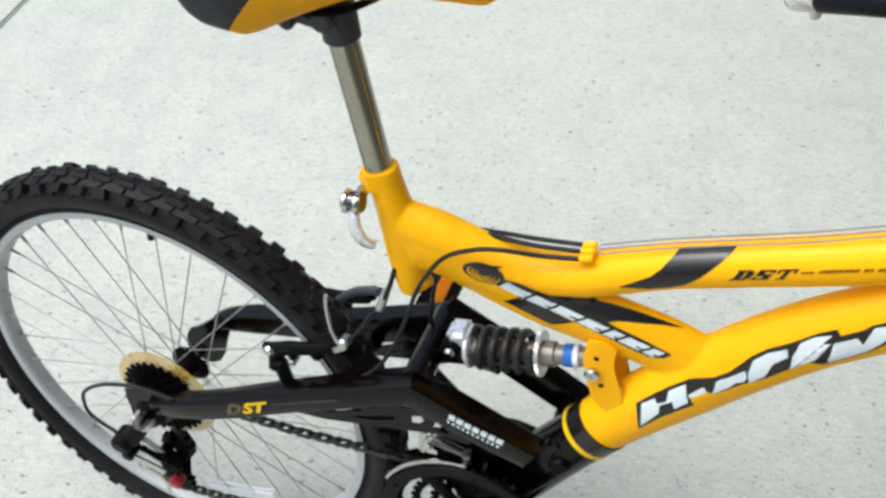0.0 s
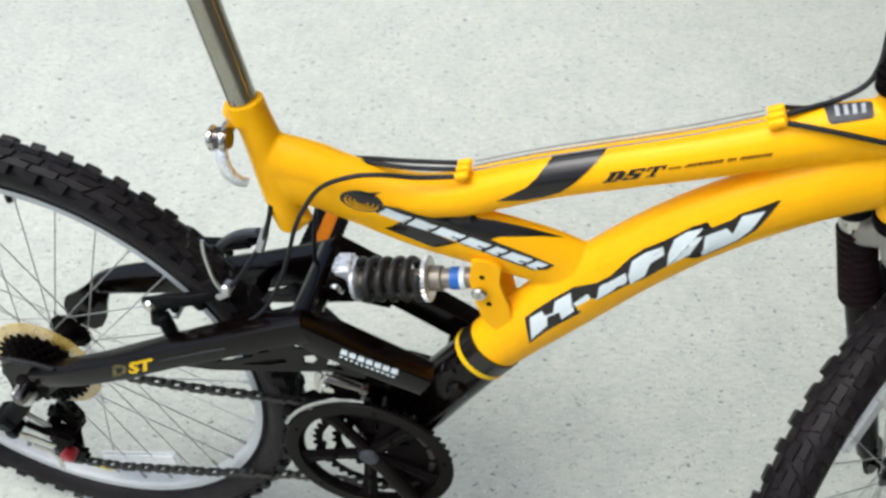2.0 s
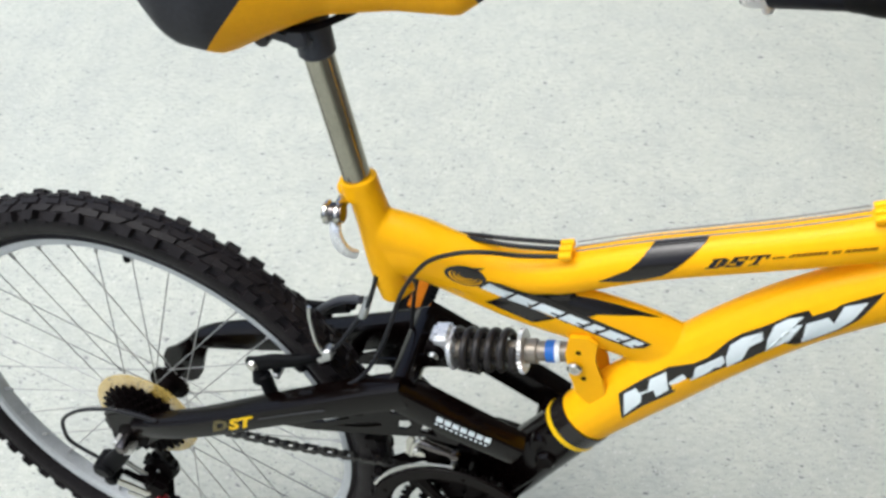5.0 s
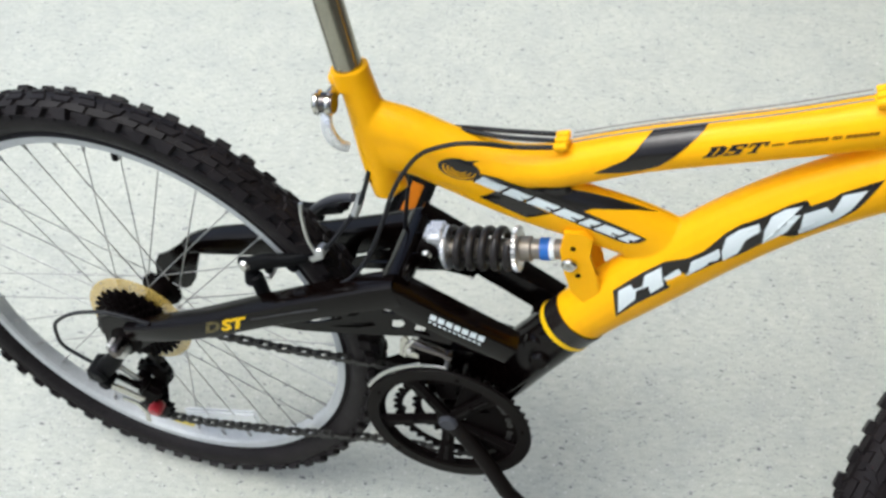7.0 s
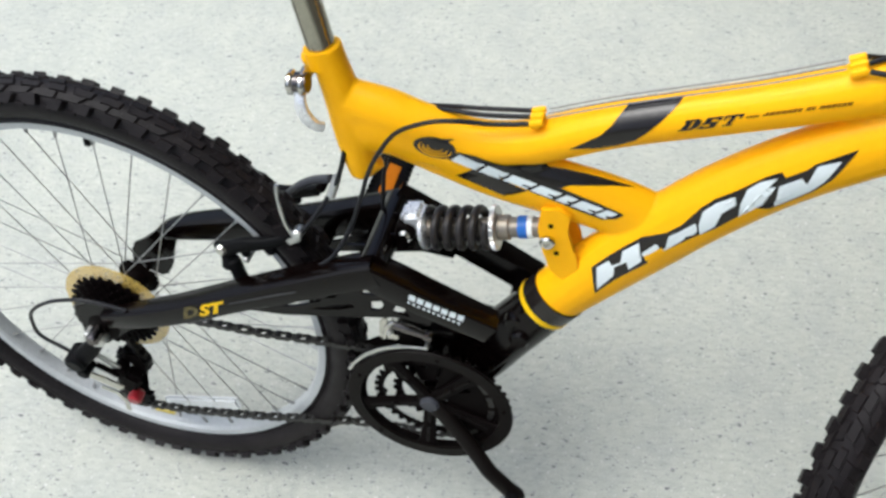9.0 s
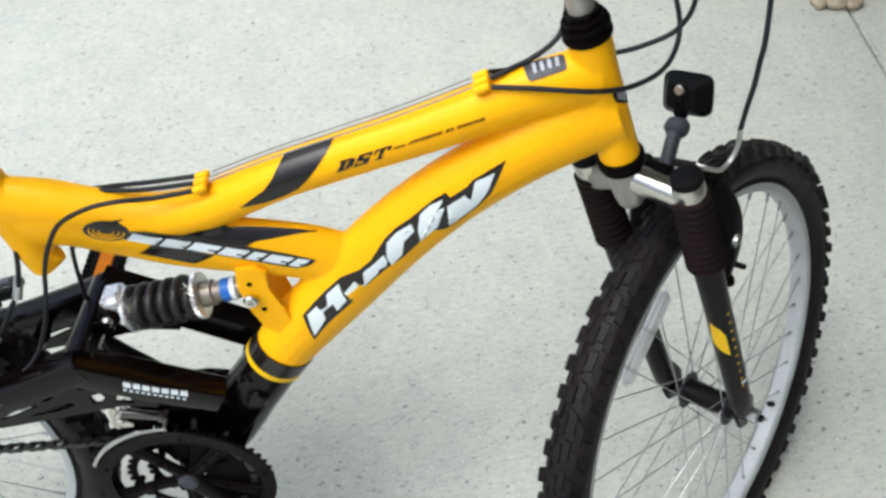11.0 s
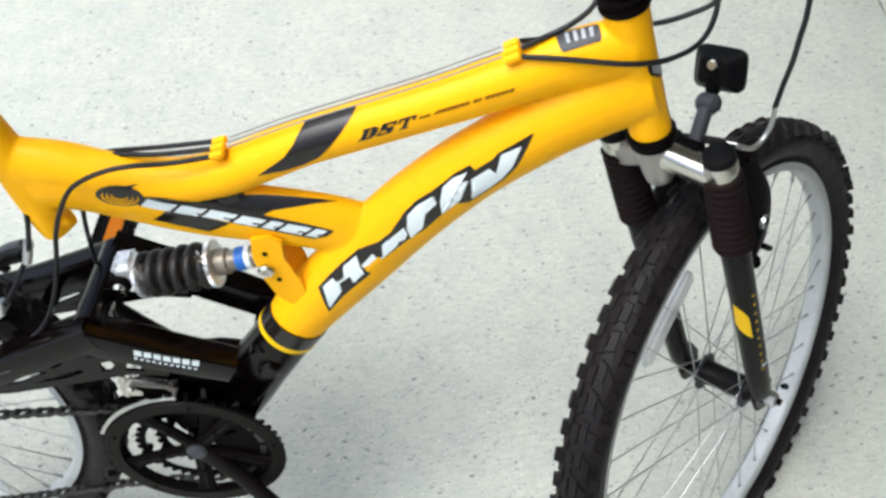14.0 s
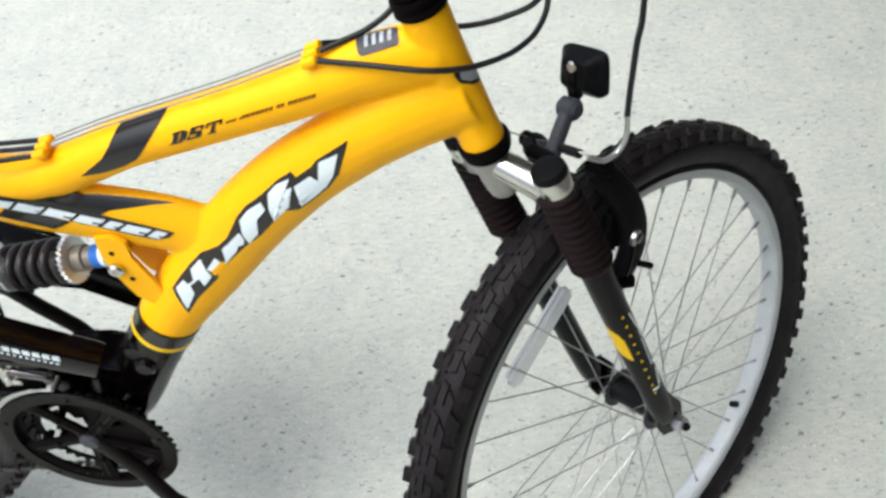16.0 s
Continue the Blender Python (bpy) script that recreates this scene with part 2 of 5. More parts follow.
def sweep(bm, pts, secs, n=18, side=None, power=2.0, cap=True, corner=0.0):
    """A tube along pts; secs gives the half sizes (along side, across it) at each point."""
    pts = [Vector(p) for p in pts]
    rings, s = [], Vector(side) if side else None
    for i, p in enumerate(pts):
        t = (pts[min(i + 1, len(pts) - 1)] - pts[max(i - 1, 0)]).normalized()
        if side is None:
            if s is None:
                s = t.orthogonal().normalized()
            s = (s - t * s.dot(t)).normalized()
            a = s
        else:
            a = (Vector(side) - t * Vector(side).dot(t)).normalized()
        u = t.cross(a)
        ra, ru = secs[i] if isinstance(secs[i], (tuple, list, np.ndarray)) else (secs[i], secs[i])
        ring = []
        for k in range(16 if corner else 0):
            q, w = divmod(k, 4)
            w = radians(90 * q + 30 * w)
            sa, su = (1, -1, -1, 1)[q], (1, 1, -1, -1)[q]
            c_ = min(corner, ra * 0.8, ru * 0.8)
            ring.append(bm.verts.new(p + a * (sa * (ra - c_) + c_ * math.cos(w)) + u * (su * (ru - c_) + c_ * math.sin(w))))
        for k in range(0 if corner else n):
            w = 2 * math.pi * k / n
            c, q = math.cos(w), math.sin(w)
            c, q = math.copysign(abs(c) ** (2 / power), c), math.copysign(abs(q) ** (2 / power), q)
            ring.append(bm.verts.new(p + a * ra * c + u * ru * q))
        rings.append(ring)
    n = len(rings[0])
    for r0, r1 in zip(rings, rings[1:]):
        for k in range(n):
            bm.faces.new((r0[k], r0[(k + 1) % n], r1[(k + 1) % n], r1[k]))
    if cap:
        bm.faces.new(rings[0][::-1])
        bm.faces.new(rings[-1])
    return bm


def tube(pts, r, n=10, k=8, bm=None):
    p = spline(pts, k) if k else pts
    return sweep(bm or bmesh.new(), p, [r] * len(p), n)


def flat_tube(rows, n=20, k=5, power=2.0, y=0.0, bm=None, corner=0.0):
    """A tube in the bicycle's plane from rows of x, z, half width, half height."""
    rows = spline(rows, k)
    return sweep(bm or bmesh.new(), [(r[0], r[4] if len(r) > 4 else y, r[1]) for r in rows], [(r[2], r[3]) for r in rows], n, (0, 1, 0), power, True, corner)


def lathe(profile, n=48, at=(0, 0, 0), axis=(0, 1, 0), closed=False, bm=None):
    """Turns rows of (radius, height) about the axis."""
    bm = bm or bmesh.new()
    turn = Vector((0, 0, 1)).rotation_difference(Vector(axis)).to_matrix()
    rings = []
    for r, h in profile:
        rings.append([bm.verts.new(Vector(at) + turn @ Vector((r * math.cos(2 * math.pi * k / n), r * math.sin(2 * math.pi * k / n), h))) for k in range(n)])
    pairs = list(zip(rings, rings[1:])) + ([(rings[-1], rings[0])] if closed else [])
    for a, b in pairs:
        for k in range(n):
            bm.faces.new((a[k], a[(k + 1) % n], b[(k + 1) % n], b[k]))
    if not closed:
        for ring in (rings[0], rings[-1]):
            bm.faces.new(ring)
    return bm


def plate(outline, y0, y1, bevel=0.0015, bm=None):
    """A flat plate in the bicycle's plane between two side offsets."""
    out = bmesh.new()
    low = [out.verts.new((x, y0, z)) for x, z in outline]
    high = [out.verts.new((x, y1, z)) for x, z in outline]
    out.faces.new(low)
    out.faces.new(high[::-1])
    for k in range(len(outline)):
        j = (k + 1) % len(outline)
        out.faces.new((low[k], high[k], high[j], low[j]))
    if bevel:
        bmesh.ops.bevel(out, geom=out.edges[:], offset=bevel, segments=2, affect="EDGES", clamp_overlap=True)
    return merge(bm, out)


def box(size, at=(0, 0, 0), turn=None, bevel=0.002, bm=None, segments=2):
    out = bmesh.new()
    bmesh.ops.create_cube(out, size=1.0)
    for v in out.verts:
        v.co = Vector((v.co.x * size[0], v.co.y * size[1], v.co.z * size[2]))
    if bevel:
        bmesh.ops.bevel(out, geom=out.edges[:], offset=bevel, segments=segments, affect="EDGES", clamp_overlap=True)
    out.transform(Matrix.Translation(at) @ (turn or Matrix.Identity(4)))
    return merge(bm, out)


def rod(a, b, r, n=16, bm=None, bevel=0.0):
    a, b = Vector(a), Vector(b)
    e = (b - a).normalized() * (b - a).length
    h = e.length
    c = min(bevel, h / 3)
    prof = [(r - c, 0), (r, c), (r, h - c), (r - c, h)] if c else [(r, 0), (r, h)]
    return lathe(prof, n, a, e.normalized(), bm=bm)


def merge(bm, other):
    if bm is None:
        return other
    me = bpy.data.meshes.new("scrap")
    other.to_mesh(me)
    other.free()
    bm.from_mesh(me)
    bpy.data.meshes.remove(me)
    return bm


def pierced(outline, holes, y0, y1, bm=None):
    """A plate in the bicycle's plane with holes cut right through it."""
    out = bmesh.new()
    for loop_pts in (outline, *holes):
        vs = [out.verts.new((x, y0, z)) for x, z in loop_pts]
        for a, b in zip(vs, vs[1:] + vs[:1]):
            out.edges.new((a, b))
    bmesh.ops.triangle_fill(out, use_beauty=True, edges=out.edges[:])
    res = bmesh.ops.extrude_face_region(out, geom=out.faces[:])
    for v in res["geom"]:
        if isinstance(v, bmesh.types.BMVert):
            v.co.y = y1
    return merge(bm, out)


def turn_y(deg):
    return Matrix.Rotation(radians(deg), 4, "Y")

# ---- ground ----
bm = bmesh.new()
bmesh.ops.create_grid(bm, x_segments=2, y_segments=2, size=900)
ground = new("ground", finish("ground", bm, GRASS))
ground.location = (0, 0, -0.05)
tagged(ground, "green lawn ground beyond the concrete", "ground", kind="structure")

pavement = new("pavement")
tagged(pavement, "pale broom-finished concrete slabs with tooled joints", "pavement", kind="structure")
pavement.matrix_world = Matrix.Translation((0.0, 0.0, 0.0)) @ Matrix.Rotation(radians(-14), 4, "Z")
SLAB, GAP = 2.889, 0.006


def slab_mesh():
    b = box((SLAB - GAP, SLAB - GAP, 0.1), (0, 0, -0.05), bevel=0.006, segments=3)
    return finish("slab", b, CONCRETE)


slab = slab_mesh()
for i in range(-2, 3):
    for j in range(-2, 3):
        ob = new("slab", slab)
        ob.parent = pavement
        ob.location = (-0.13 + SLAB * i, 1.27 + SLAB * j, 0)
part("joint_filler", box((SLAB * 5, SLAB * 5, 0.05), (-0.13, 1.27, -0.037), bevel=0.0), material("joint_dirt", (0.20, 0.19, 0.17), 0.95, vary=0.4, scale=20), pavement)

# unseen wall and roof slab, added to close the place and darken the right side
SHADE_M = Matrix.Translation((2.52, 1.5, -0.05)) @ Matrix.Rotation(radians(-13.5), 4, "Z")
wall = new("shade_wall", finish("shade_wall", box((0.3, 18, 2.5), (0, 0, 1.25), bevel=0.01), PLAIN_BEIGE))
wall.matrix_world = SHADE_M
tagged(wall, "plain beige unseen wall added to shade the right side", "wall", kind="structure")
shade_slab = new("shade_roof", finish("shade_roof", box((1.80, 18, 0.18), (-0.75, 0, 2.59), bevel=0.01), PLAIN_BEIGE))
shade_slab.matrix_world = SHADE_M
tagged(shade_slab, "beige unseen roof slab added to block sky light", "roof", kind="structure")

# ---- the bicycle ----
R0 = 0.3305
AXLE = Vector((-0.2203, 0.9767, 0.3277))
bicycle = new("bicycle")
tagged(bicycle, "yellow and black full-suspension mountain bike leaning on concrete, front wheel turned", "bicycle")
LEAN_M = Matrix.Rotation(radians(-17.33), 4, "Z") @ Matrix.Rotation(radians(-8.06), 4, "X")
bicycle.matrix_world = Matrix.Translation(AXLE) @ LEAN_M @ Matrix.Translation((0, 0, -R0))
UP = Matrix.Translation((0, 0, R0))
HEAD = Vector((0.9225, 0.0, 0.384))
K = Vector((-math.cos(radians(72.7)), 0, math.sin(radians(72.7))))
STEER = UP @ Matrix.Translation(HEAD) @ Matrix.Rotation(radians(49.5), 4, K) @ Matrix.Translation(-HEAD)
FRONT = Vector((1.0911, 0, -0.0240))


def on_bike(name, bm, mat, label="", angle=38):
    return part(name, bm, mat, bicycle, label, UP, angle)


def on_fork(name, bm, mat, label="", angle=38):
    return part(name, bm, mat, bicycle, label, STEER, angle)


# main frame: tubes joined and blended into one welded shape
bm = bmesh.new()
# seat tube
flat_tube([(0.3245, 0.427, 0.0175, 0.0172), (0.329, 0.410, 0.0175, 0.0172), (0.337, 0.380, 0.0185, 0.0185), (0.346, 0.335, 0.019, 0.020), (0.352, 0.300, 0.018, 0.018), (0.3555, 0.277, 0.016, 0.0145)], bm=bm)
# deep gusset behind the seat tube, top tube, strut, down tube
flat_tube([(0.345, 0.348, 0.017, 0.044), (0.375, 0.347, 0.020, 0.038), (0.42, 0.338, 0.021, 0.036), (0.47, 0.325, 0.020, 0.034), (0.51, 0.318, 0.017, 0.030)], bm=bm)
flat_tube([(0.345, 0.362, 0.019, 0.030), (0.385, 0.360, 0.021, 0.024), (0.43, 0.346, 0.0225, 0.0225), (0.48, 0.339, 0.0225, 0.0225), (0.525, 0.346, 0.0225, 0.0225), (0.565, 0.363, 0.0225, 0.0225), (0.61, 0.3835, 0.0225, 0.0225), (0.68, 0.408, 0.0225, 0.0228), (0.76, 0.4355, 0.0225, 0.0235), (0.83, 0.462, 0.022, 0.026), (0.895, 0.480, 0.020, 0.029)], bm=bm)
flat_tube([(0.40, 0.334, 0.016, 0.030), (0.445, 0.322, 0.0165, 0.0335), (0.50, 0.305, 0.0165, 0.0345), (0.56, 0.294, 0.0165, 0.036), (0.62, 0.281, 0.017, 0.036), (0.665, 0.262, 0.019, 0.036)], bm=bm)
flat_tube([(0.5645, 0.124, 0.030, 0.0325), (0.583, 0.152, 0.029, 0.0345), (0.612, 0.189, 0.0275, 0.037), (0.65, 0.235, 0.027, 0.0385), (0.70, 0.294, 0.027, 0.0385), (0.755, 0.347, 0.0265, 0.0365), (0.815, 0.391, 0.026, 0.0345), (0.865, 0.419, 0.0245, 0.0335), (0.915, 0.440, 0.022, 0.032)], bm=bm)
# head tube
sweep(bm, [HEAD + K * h for h in (0.005, 0.012, 0.026, 0.06, 0.115, 0.132, 0.141)], [0.0188, 0.0192, 0.0186, 0.0183, 0.0185, 0.0192, 0.0188], 24)
# seat clamp ear and cable-stop boss below the seat tube
flat_tube([(0.318, 0.414, 0.009, 0.007), (0.303, 0.409, 0.008, 0.008)], k=2, bm=bm)
flat_tube([(0.362, 0.288, 0.010, 0.012), (0.372, 0.296, 0.008, 0.010)], k=2, bm=bm)
main = on_bike("main_frame", bm, YELLOW, "glossy yellow welded frame", 60)
mod = main.modifiers.new("weld", "REMESH")
mod.mode, mod.voxel_size, mod.use_smooth_shade = "VOXEL", 0.0020, True
mod = main.modifiers.new("fillet", "SMOOTH")
mod.factor, mod.iterations = 0.5, 5

# shock mount plates on the frame
MOUNT = [(0.547, 0.281), (0.545, 0.252), (0.553, 0.222), (0.562, 0.195), (0.585, 0.175), (0.597, 0.190), (0.588, 0.226), (0.575, 0.252), (0.578, 0.276), (0.566, 0.284)]
for s in (-1, 1):
    on_bike("shock_mount", plate(MOUNT, s * 0.0185 - 0.0025, s * 0.0185 + 0.0025), YELLOW)
    for x, z in ((0.5585, 0.2598), (0.5675, 0.2227)):
        on_bike("spare_bolt_hole", rod((x, s * 0.0205, z), (x, s * 0.0216, z), 0.0028), GEAR)
on_bike("shock_bolt", merge(rod((0.5571, -0.028, 0.239), (0.5571, 0.026, 0.239), 0.0045, bevel=0.001), rod((0.5571, -0.028, 0.239), (0.5571, -0.0205, 0.239), 0.0082, 20, bevel=0.002)), STEEL)

# black lower down tube, bottom bracket shell, collar rings
bm = flat_tube([(0.5660, 0.127, 0.0305, 0.033), (0.545, 0.094, 0.031, 0.0335), (0.520, 0.056, 0.031, 0.035), (0.495, 0.018, 0.030, 0.038), (0.472, -0.014, 0.030, 0.040), (0.455, -0.040, 0.030, 0.036)], n=24)
lathe([(0.018, -0.036), (0.0235, -0.034), (0.0235, 0.034), (0.018, 0.036)], 28, (0.447, 0, -0.035), bm=bm)
plate([(0.412, -0.040), (0.404, 0.026), (0.412, 0.062), (0.436, 0.068), (0.474, 0.072), (0.514, 0.070), (0.540, 0.050), (0.500, -0.026), (0.470, -0.070), (0.440, -0.070)], -0.027, 0.027, 0.005, bm)
rod((0.5387, -0.0365, 0.0855), (0.5387, 0.024, 0.0855), 0.0125, 24, bm, 0.0035)
lower = on_bike("lower_down_tube", bm, BLACK, "gloss black lower frame tube")


def collar(name, t0, t1, mat, grow):
    a, b = Vector((0.5722, 0, 0.1365)), Vector((0.520, 0, 0.056))
    g = grow
    on_bike(name, sweep(bmesh.new(), [a.lerp(b, t0), a.lerp(b, t1)], [(0.0302 + g, 0.0333 + g)] * 2, 32, (0, 1, 0)), mat)


collar("collar_band", -0.07, 0.165, DECAL, 0.0016)
collar("collar_ring", 0.165, 0.235, LEMON, 0.0019)

# ---- rear swingarm ----
for s in (-1, 1):
    rear_rows = [(0.026, 0.029, 0.009, 0.0125, s * 0.068), (0.075, 0.0495, 0.0135, 0.0145, s * 0.069), (0.137, 0.078, 0.0145, 0.0155, s * 0.070), (0.214, 0.119, 0.0155, 0.0155, s * 0.069), (0.286, 0.1545, 0.0160, 0.0160, s * 0.067), (0.345, 0.1815, 0.0160, 0.0165, s * 0.064), (0.384, 0.198, 0.0160, 0.0165, s * 0.062)]
    if s > 0:
        rear_rows = [(0.044, 0.054, 0.007, 0.011, 0.068), (0.060, 0.064, 0.0125, 0.0145, 0.069), (0.10, 0.077, 0.0150, 0.0180, 0.070), (0.17, 0.097, 0.0160, 0.0200, 0.069), (0.24, 0.117, 0.0160, 0.0200, 0.067), (0.335, 0.156, 0.0160, 0.0200, 0.064), (0.384, 0.180, 0.0160, 0.0190, 0.062)]
    bm = flat_tube(rear_rows, corner=0.0060 if s < 0 else 0.0095)
    upper_arm = on_bike("swingarm_upper_arm", bm, BLACK, "", 25)
    if s < 0:
        arm_rear = upper_arm
    front_rows = [(0.368, 0.196, 0.0160, 0.0170, s * 0.062), (0.405, 0.177, 0.0160, 0.0172, s * 0.060), (0.45, 0.1535, 0.0155, 0.0170, s * 0.057), (0.508, 0.1225, 0.0145, 0.0155, s * 0.051)]
    if s > 0:
        front_rows = [(0.368, 0.1860, 0.0155, 0.0180, 0.062), (0.43, 0.1575, 0.0155, 0.0185, 0.058), (0.49, 0.1300, 0.0150, 0.0185, 0.053), (0.544, 0.1050, 0.0140, 0.0185, 0.048)]
    bm = flat_tube(front_rows, corner=0.0042)
    front_arm = on_bike("swingarm_front_arm", bm, BLACK, "", 25)
    if s < 0:
        arm_front = front_arm
    # pierced web below the arm
    web = [(0.196, 0.086), (0.263, 0.0905), (0.348, 0.1085), (0.403, 0.1215), (0.440, 0.1180), (0.452, 0.1450), (0.400, 0.172), (0.372, 0.185), (0.345, 0.172), (0.290, 0.146), (0.235, 0.118)]
    cuts = [[(0.262, 0.1040), (0.282, 0.1105), (0.3135, 0.1265), (0.312, 0.1303), (0.285, 0.1190)], [(0.296, 0.1085), (0.332, 0.1165), (0.353, 0.1262), (0.3505, 0.1310), (0.322, 0.1215)], [(0.319, 0.1330), (0.330, 0.1370), (0.336, 0.1440), (0.325, 0.1400)], [(0.362, 0.1515), (0.379, 0.1530), (0.376, 0.1585), (0.366, 0.1580)], [(0.3725, 0.1270), (0.3815, 0.1280), (0.3885, 0.1370), (0.3850, 0.1450), (0.3725, 0.1405)], [(0.398, 0.1290), (0.418, 0.1260), (0.412, 0.1390), (0.402, 0.1420)]]
    if s > 0:
        web = [(x, z - 0.012) for x, z in web]
        cuts = [[(x, z - 0.012) for x, z in cut] for cut in cuts]
    on_bike("swingarm_web", pierced(web, cuts, s * 0.060 - 0.0016, s * 0.060 + 0.0016), BLACK)
    drop = [(-0.016, 0.040), (0.010, 0.056), (0.045, 0.050), (0.075, 0.048), (0.060, 0.020), (0.034, -0.004), (0.012, -0.024), (-0.006, -0.026), (-0.017, -0.008)]
    if s > 0:
        drop = [(-0.004, 0.028), (0.012, 0.038), (0.030, 0.052), (0.046, 0.072), (0.060, 0.066), (0.062, 0.048), (0.054, 0.026), (0.046, -0.004), (0.036, -0.022), (0.022, -0.031), (0.002, -0.033), (-0.010, -0.024), (-0.014, -0.006), (-0.011, 0.014)]
    on_bike("rear_dropout", plate(drop, s * 0.066 - 0.003, s * 0.066 + 0.003, 0.001), BLACK)
    on_bike("axle_nut", rod((0, s * 0.069, 0), (0, s * 0.084, 0), 0.0098, 6, bevel=0.0015), ALLOY)
on_bike("swingarm_crossbar", tube([(0.378, -0.062, 0.199), (0.374, 0.062, 0.184)], 0.0165, 20, 1), BLACK)
on_bike("swingarm_pivot", rod((0.530, -0.028, 0.102), (0.530, 0.040, 0.102), 0.0125, 24, bevel=0.002), BLACK)
on_bike("swingarm_bridge", tube([(0.285, -0.06, 0.146), (0.285, 0.06, 0.118)], 0.009, 14, 1), BLACK)

# ---- shock ----
S0, S1 = Vector((0.400, 0, 0.2035)), Vector((0.5571, 0, 0.239))
sd = (S1 - S0).normalized()
shock = on_bike("rear_shock", rod(S0 + sd * 0.015, S1, 0.0110, 24), BRONZE, "coil spring shock absorber")
EYE = Vector((0.4030, 0, 0.2135))
bm = box((0.025, 0.030, 0.032), Vector((0.4105, 0, 0.2205)), Matrix.Rotation(-math.atan2(sd.z, sd.x), 4, "Y"), 0.005, segments=3)
part("shock_eye", bm, SILVER, shock, "polished steel shock eye")
part("eye_bush", lathe([(0.004, -0.0190), (0.0105, -0.0185), (0.0120, -0.0165), (0.0120, 0.0165), (0.0105, 0.0185), (0.004, 0.0190)], 28, EYE), GEAR, shock, "black eye bush")
part("spring_seat", rod(S0 + sd * 0.0195, S0 + sd * 0.0250, 0.0238, 36, bevel=0.0015), SILVER, shock)
coil = []
for k in range(181):
    t = k / 180
    w = t * 2 * math.pi * 4.9
    h = 0.0265 + 0.0690 * t
    nrm = Vector((-sd.z, 0, sd.x))
    coil.append(S0 + sd * h + (nrm * math.cos(w) + Vector((0, 1, 0)) * math.sin(w)) * 0.0202)
part("spring", sweep(bmesh.new(), coil, [0.0050] * len(coil), 12), SPRING, shock, "black painted coil spring")
bm = bmesh.new()
knurl = []
for h_, r_, deep in ((0.0985, 0.016, 0), (0.0988, 0.0225, 0), (0.0995, 0.0252, 0.0022), (0.1040, 0.0252, 0.0022), (0.1047, 0.0225, 0), (0.1050, 0.016, 0)):
    knurl.append([bm.verts.new(S0 + sd * h_ + (nrm * math.cos(w) + Vector((0, 1, 0)) * math.sin(w)) * (r_ - (deep if k % 4 > 1 else 0))) for k in range(104) for w in (2 * math.pi * k / 104,)])
for r0, r1 in zip(knurl, knurl[1:]):
    for k in range(104):
        bm.faces.new((r0[k], r0[(k + 1) % 104], r1[(k + 1) % 104], r1[k]))
bm.faces.new(knurl[0])
bm.faces.new(knurl[-1])
part("preload_ring", bm, ALLOY, shock, "knurled silver adjuster ring")
part("shock_body", rod(S0 + sd * 0.1035, S0 + sd * 0.118, 0.0138, 28, bevel=0.001), BRONZE, shock, "dull bronze shock body")
part("shock_label", rod(S0 + sd * 0.1275, S0 + sd * 0.1375, 0.0124, 28), BLUE, shock, "blue and white label")
part("shock_label_edge", rod(S0 + sd * 0.1377, S0 + sd * 0.143, 0.0124, 28), WHITE, shock)
on_bike("shock_eye_bolt", rod(EYE + Vector((0, -0.026, 0)), EYE + Vector((0, 0.022, 0)), 0.0066, 16, bevel=0.003), STEEL)
for s in (-1, 1):
    on_bike("shock_bracket", plate([(0.366, 0.186), (0.388, 0.184), (0.404, 0.194), (0.406, 0.203), (0.398, 0.210), (0.378, 0.206)], s * 0.0168 - 0.0015, s * 0.0168 + 0.0015, 0.001), BLACK)

# ---- wheels ----


def tyre_bm():
    bm = bmesh.new()
    prof = []
    for k in range(25):
        w = radians(-150 + 300 * k / 24)
        prof.append((0.3035 + 0.0222 * math.cos(w), 0.0226 * math.sin(w)))
    lathe([(0.2765, -0.0112), (0.2800, -0.0140)] + prof + [(0.2800, 0.0140), (0.2765, 0.0112)], 128, closed=True, bm=bm)
    return bm


